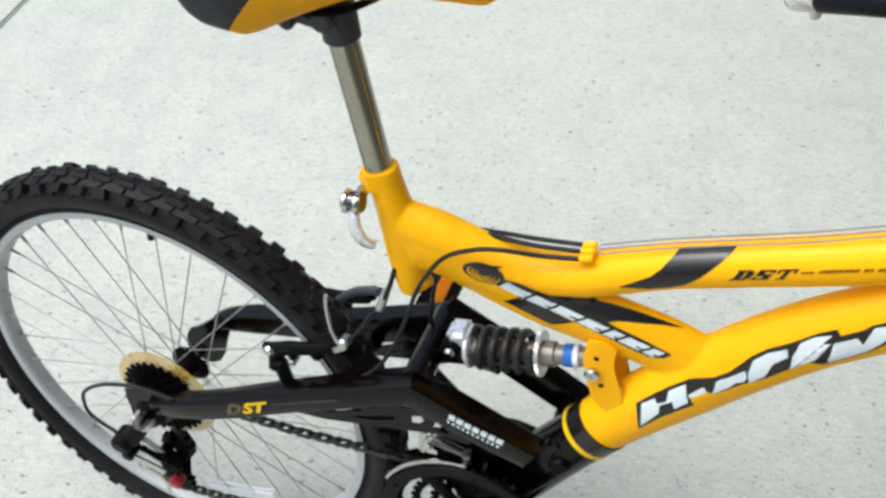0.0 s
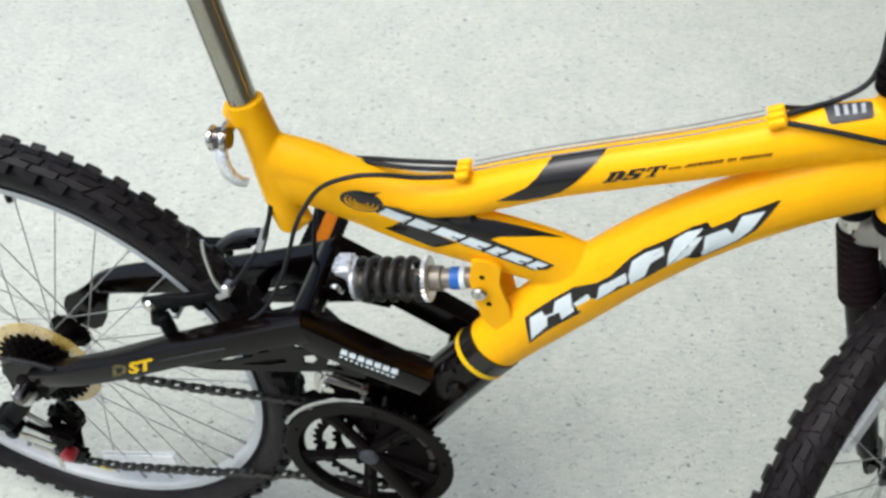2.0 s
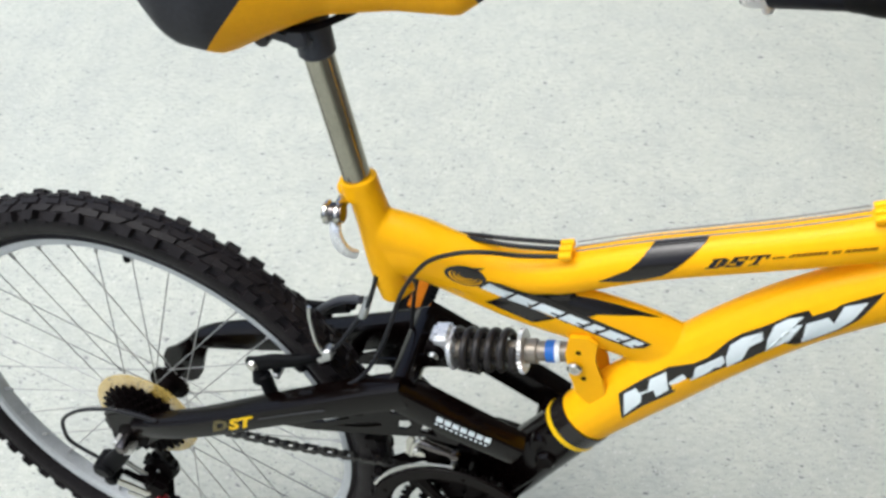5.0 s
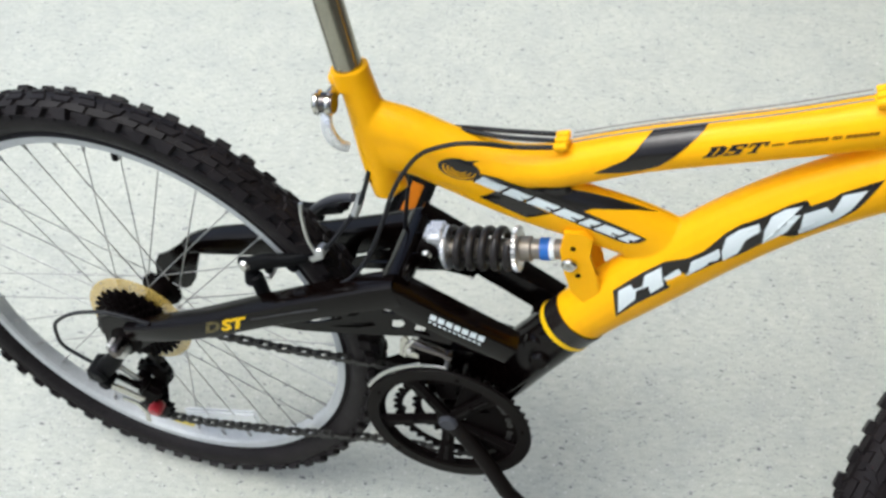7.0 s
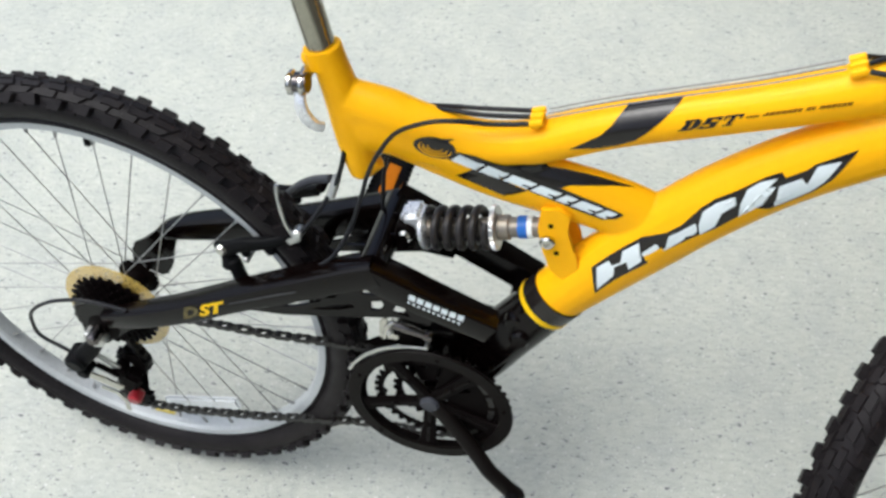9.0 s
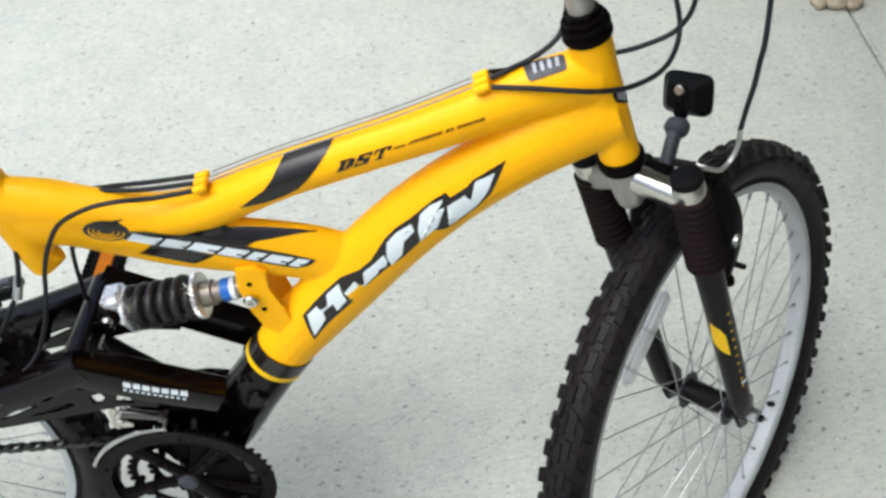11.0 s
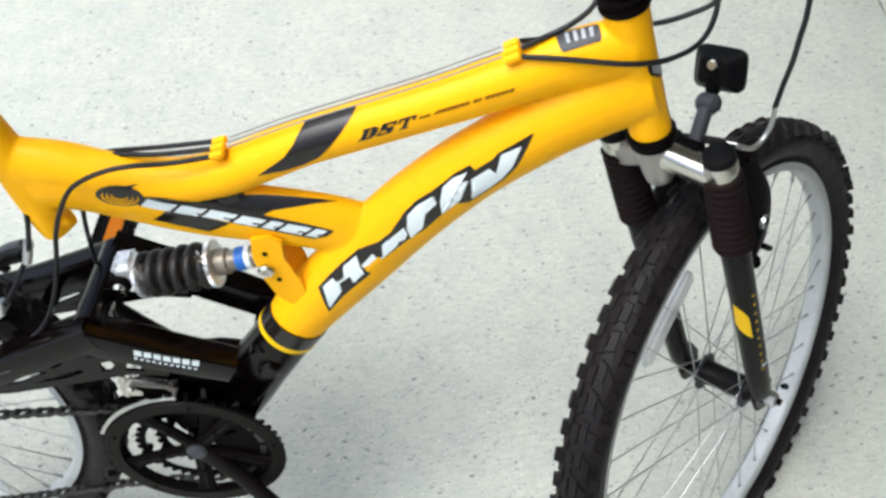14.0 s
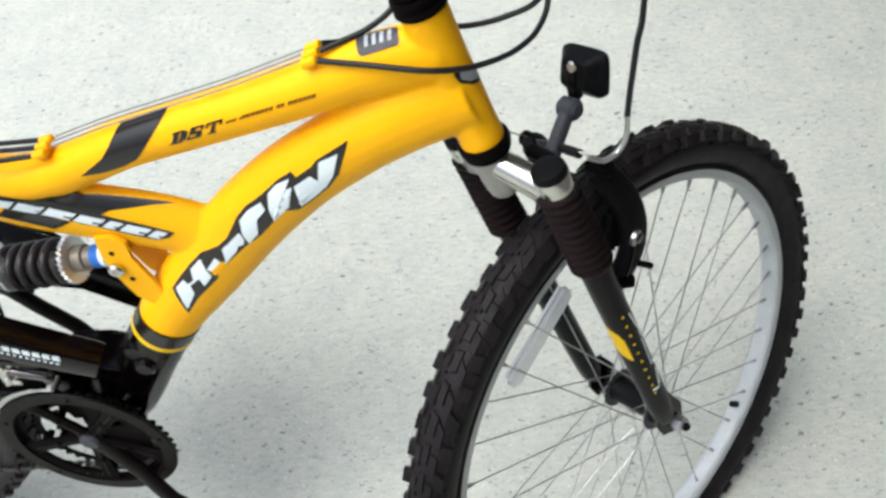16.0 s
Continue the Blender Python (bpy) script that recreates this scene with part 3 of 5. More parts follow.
def tread_mesh():
    verts, faces = [], []

    rng = random.Random(7)

    def knob(ang, phi, along, across, high, skew=0.0):
        along, across, skew = along * rng.uniform(0.9, 1.08), across * rng.uniform(0.88, 1.1), skew + rng.uniform(-0.0022, 0.0022)
        high = high * rng.uniform(0.72, 1.08)
        base = len(verts)
        c, s_ = math.cos(phi), math.sin(phi)
        for hgt, shrink in ((-0.0015, 1.08), (high, 0.84)):
            for da, dp in ((-1, -1), (1, -1), (1, 1), (-1, 1)):
                r_sec, y_sec = 0.0222 + hgt, 0.0226 + hgt
                ph = phi + dp * across * shrink / 0.0235
                rr = 0.3035 + r_sec * math.cos(ph)
                aa = ang + (da * along * shrink + dp * skew) / 0.325
                verts.append((rr * math.cos(aa), y_sec * math.sin(ph), rr * math.sin(aa)))
        for f in ((4, 5, 6, 7), (0, 1, 5, 4), (1, 2, 6, 5), (2, 3, 7, 6), (3, 0, 4, 7)):
            faces.append(tuple(base + i for i in f))

    n_k = 66
    for k in range(n_k):
        a = 2 * math.pi * k / n_k
        h = math.pi / n_k
        for s in (-1, 1):
            off = 0 if s < 0 else h
            # tall shoulder blocks, every second one set further out, a small lug below each
            knob(a + off, s * radians(53 if k % 2 else 57), 0.0088, 0.0054, 0.0078, 0.0012 * s)
            knob(a + off + h, s * radians(71), 0.0062, 0.0026, 0.0024, 0.0010 * s)
            # slanted blocks between the shoulder and the middle, close together
            knob(a + off + h * 0.95, s * radians(33), 0.0106, 0.0041, 0.0032, 0.0026 * s)
            # middle blocks in pairs, split by a groove
            knob(a + off * 0.4 + h * 0.4, s * radians(11.5), 0.0108, 0.0043, 0.0028, 0.0008 * s)
        if k % 2:
            knob(a + h, radians(0), 0.0036, 0.0058, 0.0026)
    me = bpy.data.meshes.new("tread")
    me.from_pydata(verts, [], faces)
    bm = bmesh.new()
    bm.from_mesh(me)
    bpy.data.meshes.remove(me)
    return finish("tread", bm, RUBBER, 30)


def rim_bm():
    prof = [(0.2790, -0.0124), (0.2785, -0.0130), (0.2760, -0.0126), (0.2700, -0.0120), (0.2672, -0.0085), (0.2662, 0.0), (0.2672, 0.0085), (0.2700, 0.0120), (0.2760, 0.0126), (0.2785, 0.0130), (0.2790, 0.0124), (0.2790, 0.0108), (0.274, 0.0095), (0.274, -0.0095), (0.2790, -0.0108)]
    return lathe(prof, 144, closed=True)


TYRE = finish("tyre", tyre_bm(), RUBBER, 30)
TREAD = tread_mesh()
RIM_ME = finish("rim", rim_bm(), RIM, 30)


def spoke_mesh(y_flange, r_flange, cross):
    """One spoke from the flange to the rim with its nipple; the rim end lies at angle 0."""
    a = Vector((r_flange * math.cos(cross), y_flange, r_flange * math.sin(cross)))
    b = Vector((0.2665, y_flange * 0.06, 0.0))
    bm = sweep(bmesh.new(), [a, a.lerp(b, 0.5), b], [0.00082] * 3, 6)
    d = (b - a).normalized()
    sweep(bm, [b - d * 0.012, b + d * 0.002], [0.0021, 0.0023], 6)
    return finish("spoke", bm, SPOKE)


def wheel(name, m, rear, phase, valve):
    w = part(name, RIM_ME, RIM, bicycle, "silver alloy wheel rim", m)
    part("tyre", TYRE, RUBBER, w, "black knobbly off-road tyre")
    tagged(part("tread", TREAD, RUBBER, w), "moulded rubber tread knobs", kind="stuff")
    yl, yr = (0.034, -0.020) if rear else (0.024, -0.034)
    rf = 0.024 if rear else 0.020
    half = 0.064 if rear else 0.050
    prof = [(0.006, -half), (0.008, -half + 0.001), (0.008, yr - 0.010), (0.014, yr - 0.006), (0.014, yr - 0.002), (rf + 0.004, yr - 0.0015), (rf + 0.004, yr + 0.0015), (0.015, yr + 0.005), (0.0125, 0.0), (0.015, yl - 0.005), (rf + 0.004, yl - 0.0015), (rf + 0.004, yl + 0.0015), (0.014, yl + 0.002), (0.014, yl + 0.008), (0.008, yl + 0.010), (0.008, half - 0.001), (0.006, half)]
    if not rear:
        prof = [(0.005, -0.052), (0.007, -0.050), (0.007, yr - 0.010), (0.0135, yr - 0.008), (0.0165, yr - 0.003), (0.0165, yr + 0.002), (0.0152, yr + 0.006), (0.0148, 0.0), (0.0152, yl - 0.006), (0.0165, yl - 0.002), (0.0165, yl + 0.003), (0.0135, yl + 0.008), (0.007, yl + 0.010), (0.007, 0.044), (0.005, 0.046)]
        for y_ in (yl, yr):
            part("hub_flange", lathe([(0.012, y_ - 0.0014), (rf + 0.004, y_ - 0.0012), (rf + 0.0045, y_), (rf + 0.004, y_ + 0.0012), (0.012, y_ + 0.0014)], 32), BRACKET, w)
    part("hub", lathe(prof, 32), GEAR if rear else LEG, w, "" if rear else "black front hub")
    cr = radians(62)
    kinds = [spoke_mesh(yl, rf, cr), spoke_mesh(yl, rf, -cr), spoke_mesh(yr, rf, cr), spoke_mesh(yr, rf, -cr)]
    for k in range(36):
        o = part("spoke", kinds[k % 4], SPOKE, w)
        o.matrix_local = turn_y(phase + k * 10)
    bm = rod((0.2665, 0, 0), (0.254, 0, 0), 0.0028, 10)
    rod((0.264, 0, 0), (0.250, 0, 0), 0.0045, 12, bm, 0.001)
    bm.transform(turn_y(valve))
    part("valve", bm, PLASTIC, w, "black valve cap")
    return w


REAR_M = UP @ Matrix.Translation((0.0169, -0.0105, 0.0092)) @ Matrix.Rotation(radians(-2.58), 4, "Z") @ Matrix.Rotation(radians(-0.41), 4, "X") @ Matrix.Scale(1.014, 4)
rear_wheel = wheel("rear_wheel", REAR_M, True, 6, -85.5)
front_wheel = wheel("front_wheel", STEER @ Matrix.Translation(FRONT), False, 4, 38.5)


def wheel_reflector(w, ang, r=0.225, long=0.128):
    bm = box((0.024, 0.010, long), (0, 0, 0), bevel=0.004)
    for v in bm.verts:
        v.co.x -= (v.co.z / 0.16) ** 2 * 0.08
    bm.transform(turn_y(ang) @ Matrix.Translation((r, 0, 0)))
    part("wheel_reflector", bm, CLEAR, w, "clear plastic spoke reflector")


wheel_reflector(rear_wheel, 72, 0.232)
wheel_reflector(front_wheel, 233, 0.233, 0.112)
part("rim_sticker", sweep(bmesh.new(), [(0.2652 * math.cos(radians(q)), 0.0035, 0.2652 * math.sin(radians(q))) for q in range(-95, -87)], [(0.0026, 0.0005)] * 8, 8, (0, 1, 0), 4), STICKER, rear_wheel, "narrow yellow sticker inside the rim")

# freewheel cogs and the plastic disc behind them


def toothed(teeth, r, y, thick, hole, bm=None, depth=0.006, arms=0):
    out = bmesh.new()
    n = teeth * 4
    rad = [r - depth if k % 4 in (0, 3) else r for k in range(n)]
    ra = [[out.verts.new((q * math.cos(2 * math.pi * k / n), yy, q * math.sin(2 * math.pi * k / n))) for k, q in enumerate(rad)] for yy in (y - thick / 2, y + thick / 2)]
    rh = [[out.verts.new((hole * math.cos(2 * math.pi * k / n), yy, hole * math.sin(2 * math.pi * k / n))) for k in range(n)] for yy in (y - thick / 2, y + thick / 2)]
    for k in range(n):
        j = (k + 1) % n
        out.faces.new((ra[0][k], ra[0][j], ra[1][j], ra[1][k]))
        out.faces.new((rh[0][k], rh[1][k], rh[1][j], rh[0][j]))
        out.faces.new((ra[0][k], rh[0][k], rh[0][j], ra[0][j]))
        out.faces.new((ra[1][k], ra[1][j], rh[1][j], rh[1][k]))
    return merge(bm, out)


for k, t in enumerate((28, 24, 22, 20, 18, 16, 14)):
    part("sprocket", toothed(t, t * 0.0127 / 2 / math.pi + 0.003, -0.0285 - k * 0.0042, 0.0022, 0.018), GEAR, rear_wheel)
part("freewheel_body", lathe([(0.014, -0.060), (0.022, -0.058), (0.022, -0.026), (0.014, -0.025)], 32), GEAR, rear_wheel)
part("spoke_guard", lathe([(0.026, -0.0245), (0.068, -0.0235), (0.0715, -0.0225), (0.0715, -0.0215), (0.068, -0.0222), (0.026, -0.0232)], 64, closed=True), GUARD, rear_wheel, "yellowed clear plastic spoke disc")

# ---- crankset ----
BB = Vector((0.4378, 0, -0.0395))
CRANK = -50.0
crank = on_bike("crankset", rod(BB + Vector((0, -0.050, 0)), BB + Vector((0, 0.07, 0)), 0.010, 20, bevel=0.002), GEAR, "black triple chainring crankset")
ring_m = Matrix.Translation(BB)


def ring(r0, r1, y0, y1, n=96):
    return lathe([(r0, y0), (r1, y0), (r1 + 0.001, (y0 + y1) / 2), (r1, y1), (r0, y1)], n, closed=True)


part("chain_guard", ring(0.0885, 0.1045, -0.0615, -0.0575), RINGPLASTIC, crank, "black plastic chain guard ring", ring_m)
part("chainring", toothed(48, 0.1030, -0.0520, 0.003, 0.0835), GEAR, crank, "", ring_m)
part("chainring", toothed(36, 0.0745, -0.0450, 0.003, 0.0625), GEAR, crank, "", ring_m)
part("chainring", toothed(24, 0.0525, -0.0370, 0.003, 0.0405), GEAR, crank, "", ring_m)
for k in range(5):
    a = radians(CRANK + 30 + 72 * k)
    c, s_ = math.cos(a), math.sin(a)
    bm = sweep(bmesh.new(), [BB + Vector((c * q, -y, s_ * q)) for q, y in ((0.008, 0.0505), (0.03, 0.0510), (0.055, 0.0525), (0.078, 0.0550), (0.093, 0.0565))], [(0.0040, 0.0090), (0.0038, 0.0085), (0.0034, 0.0090), (0.0030, 0.0110), (0.0026, 0.0160)], 12, (0, 1, 0), 3.5)
    part("spider_arm", bm, GEAR, crank)
    bm = sweep(bmesh.new(), [BB + Vector((c * q, -y, s_ * q)) for q, y in ((0.012, 0.0535), (0.05, 0.0555), (0.080, 0.0580))], [(0.0018, 0.0022), (0.0016, 0.0020), (0.0012, 0.0016)], 8, (0, 1, 0), 3)
    part("spider_rib", bm, RINGPLASTIC, crank)
    for q_ in (0.068, 0.046):
        part("ring_bolt", rod(BB + Vector((c * q_, -0.0575, s_ * q_)), BB + Vector((c * q_, -0.034, s_ * q_)), 0.0046, 10, bevel=0.001), GEAR, crank)
    part("rivet", rod(BB + Vector((math.cos(a + 0.55) * 0.0955, -0.0626, math.sin(a + 0.55) * 0.0955)), BB + Vector((math.cos(a + 0.55) * 0.0955, -0.0560, math.sin(a + 0.55) * 0.0955)), 0.0024, 8), GEAR, crank)


def on_ring(r_, deg):
    return (BB.x + r_ * math.cos(radians(deg)), BB.z + r_ * math.sin(radians(deg)))


# inner web of the chainrings on the side away from the chain, with a few lightening holes
web = [on_ring(0.022, q) for q in (78, 40, 0, -40, -66)] + [on_ring(0.0865, q) for q in range(-66, 79, 6)]
bm = pierced(web, [[on_ring(0.036, 38), on_ring(0.058, 30), on_ring(0.060, 44), on_ring(0.044, 50)], [on_ring(0.071, 17), on_ring(0.075, 14), on_ring(0.075, 20)], [on_ring(0.074, -22), on_ring(0.078, -15), on_ring(0.079, -20), on_ring(0.076, -27)]], -0.0495, -0.0470)
part("chainring_web", bm, GEAR, crank)
web = [on_ring(0.030, q) for q in (118, 100, 82)] + [on_ring(0.082, q) for q in (82, 92, 102, 112)]
bm = pierced(web, [[on_ring(0.052, 100), on_ring(0.060, 96), on_ring(0.062, 104), on_ring(0.056, 108)]], -0.0425, -0.0400)
part("chainring_web", bm, GEAR, crank)
part("spindle_cap", rod(BB + Vector((0, -0.0610, 0)), BB + Vector((0, -0.050, 0)), 0.0125, 24, bevel=0.003), BRACKET, crank, "grey plastic spindle cap")


def crank_arm(sgn, deg):
    a = radians(deg)
    e = Vector((math.cos(a), 0, math.sin(a)))
    y0, y1 = (0.050, 0.084) if sgn < 0 else (0.062, 0.080)
    rows = [(-0.014, y0, 0.005, 0.010), (0.0, y0, 0.008, 0.0145), (0.025, y0 + 0.004, 0.0075, 0.0115), (0.07, y0 + 0.014, 0.0072, 0.0105), (0.12, y1 - 0.003, 0.007, 0.0108), (0.155, y1, 0.0065, 0.0118), (0.172, y1, 0.0068, 0.0130), (0.183, y1, 0.005, 0.008)]
    bm = sweep(bmesh.new(), [BB + e * r[0] + Vector((0, sgn * r[1], 0)) for r in rows], [(r[2], r[3]) for r in rows], 16, (0, 1, 0), 3.2)
    part("crank_arm", bm, RINGPLASTIC, crank, "black crank arm")
    return BB + e * 0.170 + Vector((0, sgn * y1, 0))


def pedal(at, sgn, tilt):
    m = Matrix.Translation(at + Vector((0, sgn * (0.090 if sgn < 0 else 0.077), 0))) @ turn_y(tilt)
    body = bmesh.new()
    for s in (-1, 1):
        box((0.012, 0.098, 0.032), (s * 0.042, 0, 0), bevel=0.002, bm=body)
        for k in range(11):
            for h in (-1, 1):
                box((0.009, 0.0050, 0.009), (s * 0.0440, -0.0455 + 0.0091 * k, h * 0.0185), turn_y(10 * s * h), 0.0012, body)
    for y in (-0.045, 0.045):
        box((0.086, 0.009, 0.024), (0, y, 0), bevel=0.002, bm=body)
        for k in range(5):
            for h in (-1, 1):
                box((0.007, 0.008, 0.006), (-0.028 + 0.014 * k, y, h * 0.013), None, 0.001, body)
    box((0.080, 0.026, 0.022), (0, 0, 0), bevel=0.004, bm=body)
    rod((0, -sgn * (0.088 if sgn < 0 else 0.077), 0), (0, sgn * 0.045, 0), 0.0078, 14, body)
    rod((0, -sgn * (0.092 if sgn < 0 else 0.074), 0), (0, -sgn * 0.060, 0), 0.0105, 14, body, 0.002)
    p = part("pedal", body, PLASTIC, bicycle, "black plastic pedal with amber reflectors", UP @ m)
    for s in (-1, 1):
        part("pedal_reflector", box((0.004, 0.058, 0.0165), (s * 0.0485, 0, 0), bevel=0.001), AMBER, p, "amber reflector")


tip_r = crank_arm(-1, CRANK + 4)
tip_l = crank_arm(1, CRANK + 184)
pedal(tip_r, -1, 10)
pedal(tip_l, 1, -72)

# ---- chain ----
YC = -0.045


def arc(c, r, a0, a1, n):
    return [(c[0] + r * math.cos(radians(a0 + (a1 - a0) * k / n)), c[1] + r * math.sin(radians(a0 + (a1 - a0) * k / n))) for k in range(n + 1)]


UPPER_P, LOWER_P = (0.022, -0.083), (0.006, -0.166)
loop = arc((BB.x, BB.z), 0.077, 95, -82, 24) + [(0.33, -0.128), (0.20, -0.160), (0.08, -0.183)]
loop += arc(LOWER_P, 0.021, -80, -215, 8) + arc(UPPER_P, 0.021, -30, 60, 6)[::1]
loop += arc((0, 0), 0.036, -55, -270, 16) + [(0.10, 0.027), (0.22, 0.026), (0.33, 0.034)]
dense = []
for a, b in zip(loop, loop[1:] + loop[:1]):
    n_s = max(1, int(math.dist(a, b) / 0.0005))
    dense += [(a[0] + (b[0] - a[0]) * k / n_s, a[1] + (b[1] - a[1]) * k / n_s) for k in range(n_s)]
joints, last = [dense[0]], dense[0]
for p in dense:
    if math.dist(p, last) >= 0.0127:
        joints.append(p)
        last = p


def link_mesh(outer):
    bm = bmesh.new()
    w = 0.0042 if outer else 0.0028
    for s in (-1, 1):
        pts = [(-0.0063 + 0.0042 * math.cos(radians(a)), 0.0042 * math.sin(radians(a))) for a in (90, 135, 180, 225, 270)] + [(0, -0.0028)] + [(0.0063 + 0.0042 * math.cos(radians(a)), 0.0042 * math.sin(radians(a))) for a in (-90, -45, 0, 45, 90)] + [(0, 0.0028)]
        plate(pts, s * w - 0.0006, s * w + 0.0006, 0, bm)
    for x in (-0.00635, 0.00635):
        rod((x, -w - 0.001, 0), (x, w + 0.001, 0), 0.0018 if outer else 0.0036, 8, bm)
    return finish("link", bm, CHAIN)


chain = on_bike("chain", rod((loop[0][0], YC - 0.004, loop[0][1]), (loop[0][0], YC + 0.004, loop[0][1]), 0.0019, 8), CHAIN, "dark oiled roller chain")
LINKS = (link_mesh(True), link_mesh(False))
for k, (a, b) in enumerate(zip(joints, joints[1:])):
    o = part("link", LINKS[k % 2], CHAIN, chain)
    o.matrix_local = Matrix.Translation(((a[0] + b[0]) / 2, YC, (a[1] + b[1]) / 2)) @ turn_y(-math.degrees(math.atan2(b[1] - a[1], b[0] - a[0])))

# ---- rear derailleur ----
bm = rod((-0.030, -0.098, -0.050), (-0.028, -0.066, -0.046), 0.0150, 24, bevel=0.004)
sweep(bm, [(0.006, -0.078, -0.006), (-0.008, -0.080, -0.028), (-0.024, -0.082, -0.046)], [(0.009, 0.010), (0.010, 0.012), (0.012, 0.013)], 16, (0, 1, 0), 3)
rod((-0.022, -0.098, -0.066), (-0.022, -0.074, -0.064), 0.0088, 18, bm, 0.002)
der = on_bike("rear_derailleur", bm, PLASTIC, "black and silver rear derailleur")
part("derailleur_bolt", rod((0.0115, -0.096, 0.010), (0.0115, -0.068, 0.010), 0.0090, 20, bevel=0.003), DARKCHROME, der, "grey pivot bolt")
part("bolt_collar", rod((0.0100, -0.088, 0.000), (0.0100, -0.066, 0.000), 0.0112, 20, bevel=0.002), ALLOY, der)
bm = sweep(bmesh.new(), [(-0.0215, -0.092, -0.066), (-0.002, -0.086, -0.084), (0.0165, -0.080, -0.104)], [(0.0026, 0.0066), (0.0028, 0.0074), (0.0026, 0.0064)], 14, (0, 1, 0), 3)
part("parallelogram_link", bm, STEEL, der, "polished steel link plate")
bm = sweep(bmesh.new(), [(-0.0105, -0.072, -0.050), (0.004, -0.070, -0.066), (0.0170, -0.068, -0.084)], [(0.0022, 0.0050)] * 3, 12, (0, 1, 0), 3)
part("parallelogram_link", bm, ALLOY, der, "dull silver link plate")
part("return_spring", rod((-0.010, -0.079, -0.062), (0.012, -0.073, -0.086), 0.0042, 12), GEAR, der)
bm = box((0.030, 0.022, 0.040), (0.020, -0.062, -0.106), turn_y(32), 0.006, segments=3)
rod((0.012, -0.074, -0.084), (0.012, -0.050, -0.084), 0.0105, 18, bm, 0.003)
part("lower_knuckle", bm, GEAR, der, "black lower knuckle")
part("tension_cap", rod((0.0200, -0.075, -0.142), (0.0205, -0.056, -0.139), 0.0100, 20, bevel=0.003), RED, der, "red tension knob")
part("cage_lever", sweep(bmesh.new(), [(-0.034, -0.062, -0.141), (-0.012, -0.062, -0.148), (-0.002, -0.062, -0.166), (-0.004, -0.062, -0.186)], [(0.0016, 0.0048), (0.0016, 0.0042), (0.0016, 0.0040), (0.0016, 0.0042)], 10, (0, 1, 0), 3), STEEL, der, "bright steel cage arm")
for yy in (-0.0535, -0.0365):
    bm = sweep(bmesh.new(), [(UPPER_P[0] + 0.004, yy, UPPER_P[1] + 0.022), (UPPER_P[0] + 0.006, yy, UPPER_P[1] + 0.004), (0.018, yy, -0.122), (LOWER_P[0] + 0.002, yy, LOWER_P[1]), (LOWER_P[0] - 0.003, yy, LOWER_P[1] - 0.012)], [(0.0012, 0.009), (0.0012, 0.016), (0.0012, 0.0095), (0.0012, 0.012), (0.0012, 0.008)], 12, (0, 1, 0), 3)
    part("cage_plate", bm, GEAR, der)
for q in (UPPER_P, LOWER_P):
    part("jockey_wheel", toothed(11, 0.0255, 0, 0.009, 0.005, depth=0.006), PLASTIC, der, "", Matrix.Translation((q[0], YC, q[1])))
    part("jockey_bolt", rod((q[0], -0.0575, q[1]), (q[0], -0.0345, q[1]), 0.0042, 12, bevel=0.001), STEEL, der)
on_bike("gear_cable", tube([(0.062, -0.075, 0.060), (0.030, -0.078, 0.068), (0.0036, -0.080, 0.0701), (-0.0396, -0.080, 0.0558), (-0.0716, -0.080, 0.0305), (-0.0797, -0.080, 0.006), (-0.075, -0.081, -0.0177), (-0.0396, -0.083, -0.0372)], 0.0025), CABLE)

# ---- front derailleur ----
fd = on_bike("front_derailleur", box((0.030, 0.030, 0.034), (0.405, -0.034, 0.070), turn_y(20), 0.004), GEAR, "black and silver front derailleur")
cage = arc((BB.x, BB.z), 0.1095, 156, 92, 16)
bm = sweep(bmesh.new(), [(x, -0.0575, z) for x, z in cage], [(0.0011, 0.0014 + 0.0020 * math.sin(math.pi * k / 16)) for k in range(17)], 10, (0, 1, 0), 4)
part("outer_cage", bm, ALLOY, fd, "curved silver cage plate")
bm = sweep(bmesh.new(), [(x, -0.0400, z) for x, z in arc((BB.x, BB.z), 0.106, 168, 95, 14)], [(0.001, 0.010)] * 15, 10, (0, 1, 0), 4)
part("inner_cage", bm, GEAR, fd)
for q in (156, 92):
    x, z = on_ring(0.1095, q)
    part("cage_spacer", rod((x, -0.0580, z), (x, -0.0395, z), 0.0026, 10), ALLOY, fd)
part("clamp_bolt", rod((0.389, -0.058, 0.086), (0.391, -0.046, 0.086), 0.0050, 6, bevel=0.001), ALLOY, fd)
part("derailleur_bracket", plate([(0.377, 0.070), (0.378, 0.098), (0.384, 0.108), (0.389, 0.104), (0.388, 0.084), (0.400, 0.080), (0.400, 0.071)], -0.0535, -0.0508, 0.001), STEEL, fd, "bright steel bracket")
part("link_fork", tube([(0.384, -0.054, 0.074), (0.388, -0.055, 0.094), (0.396, -0.053, 0.104)], 0.0032, 10), STEEL, fd)
part("derailleur_link", sweep(bmesh.new(), [(0.392, -0.052, 0.098), (0.410, -0.054, 0.096), (0.432, -0.052, 0.088)], [(0.0050, 0.0066), (0.0048, 0.0060), (0.0042, 0.0050)], 14, (0, 1, 0), 2.5), DARKCHROME, fd, "dark chromed link")
part("link_end", lathe([(0.001, -0.0070), (0.005, -0.0052), (0.0068, 0), (0.005, 0.0052), (0.001, 0.0070)], 18, (0.436, -0.052, 0.087)), DARKCHROME, fd)
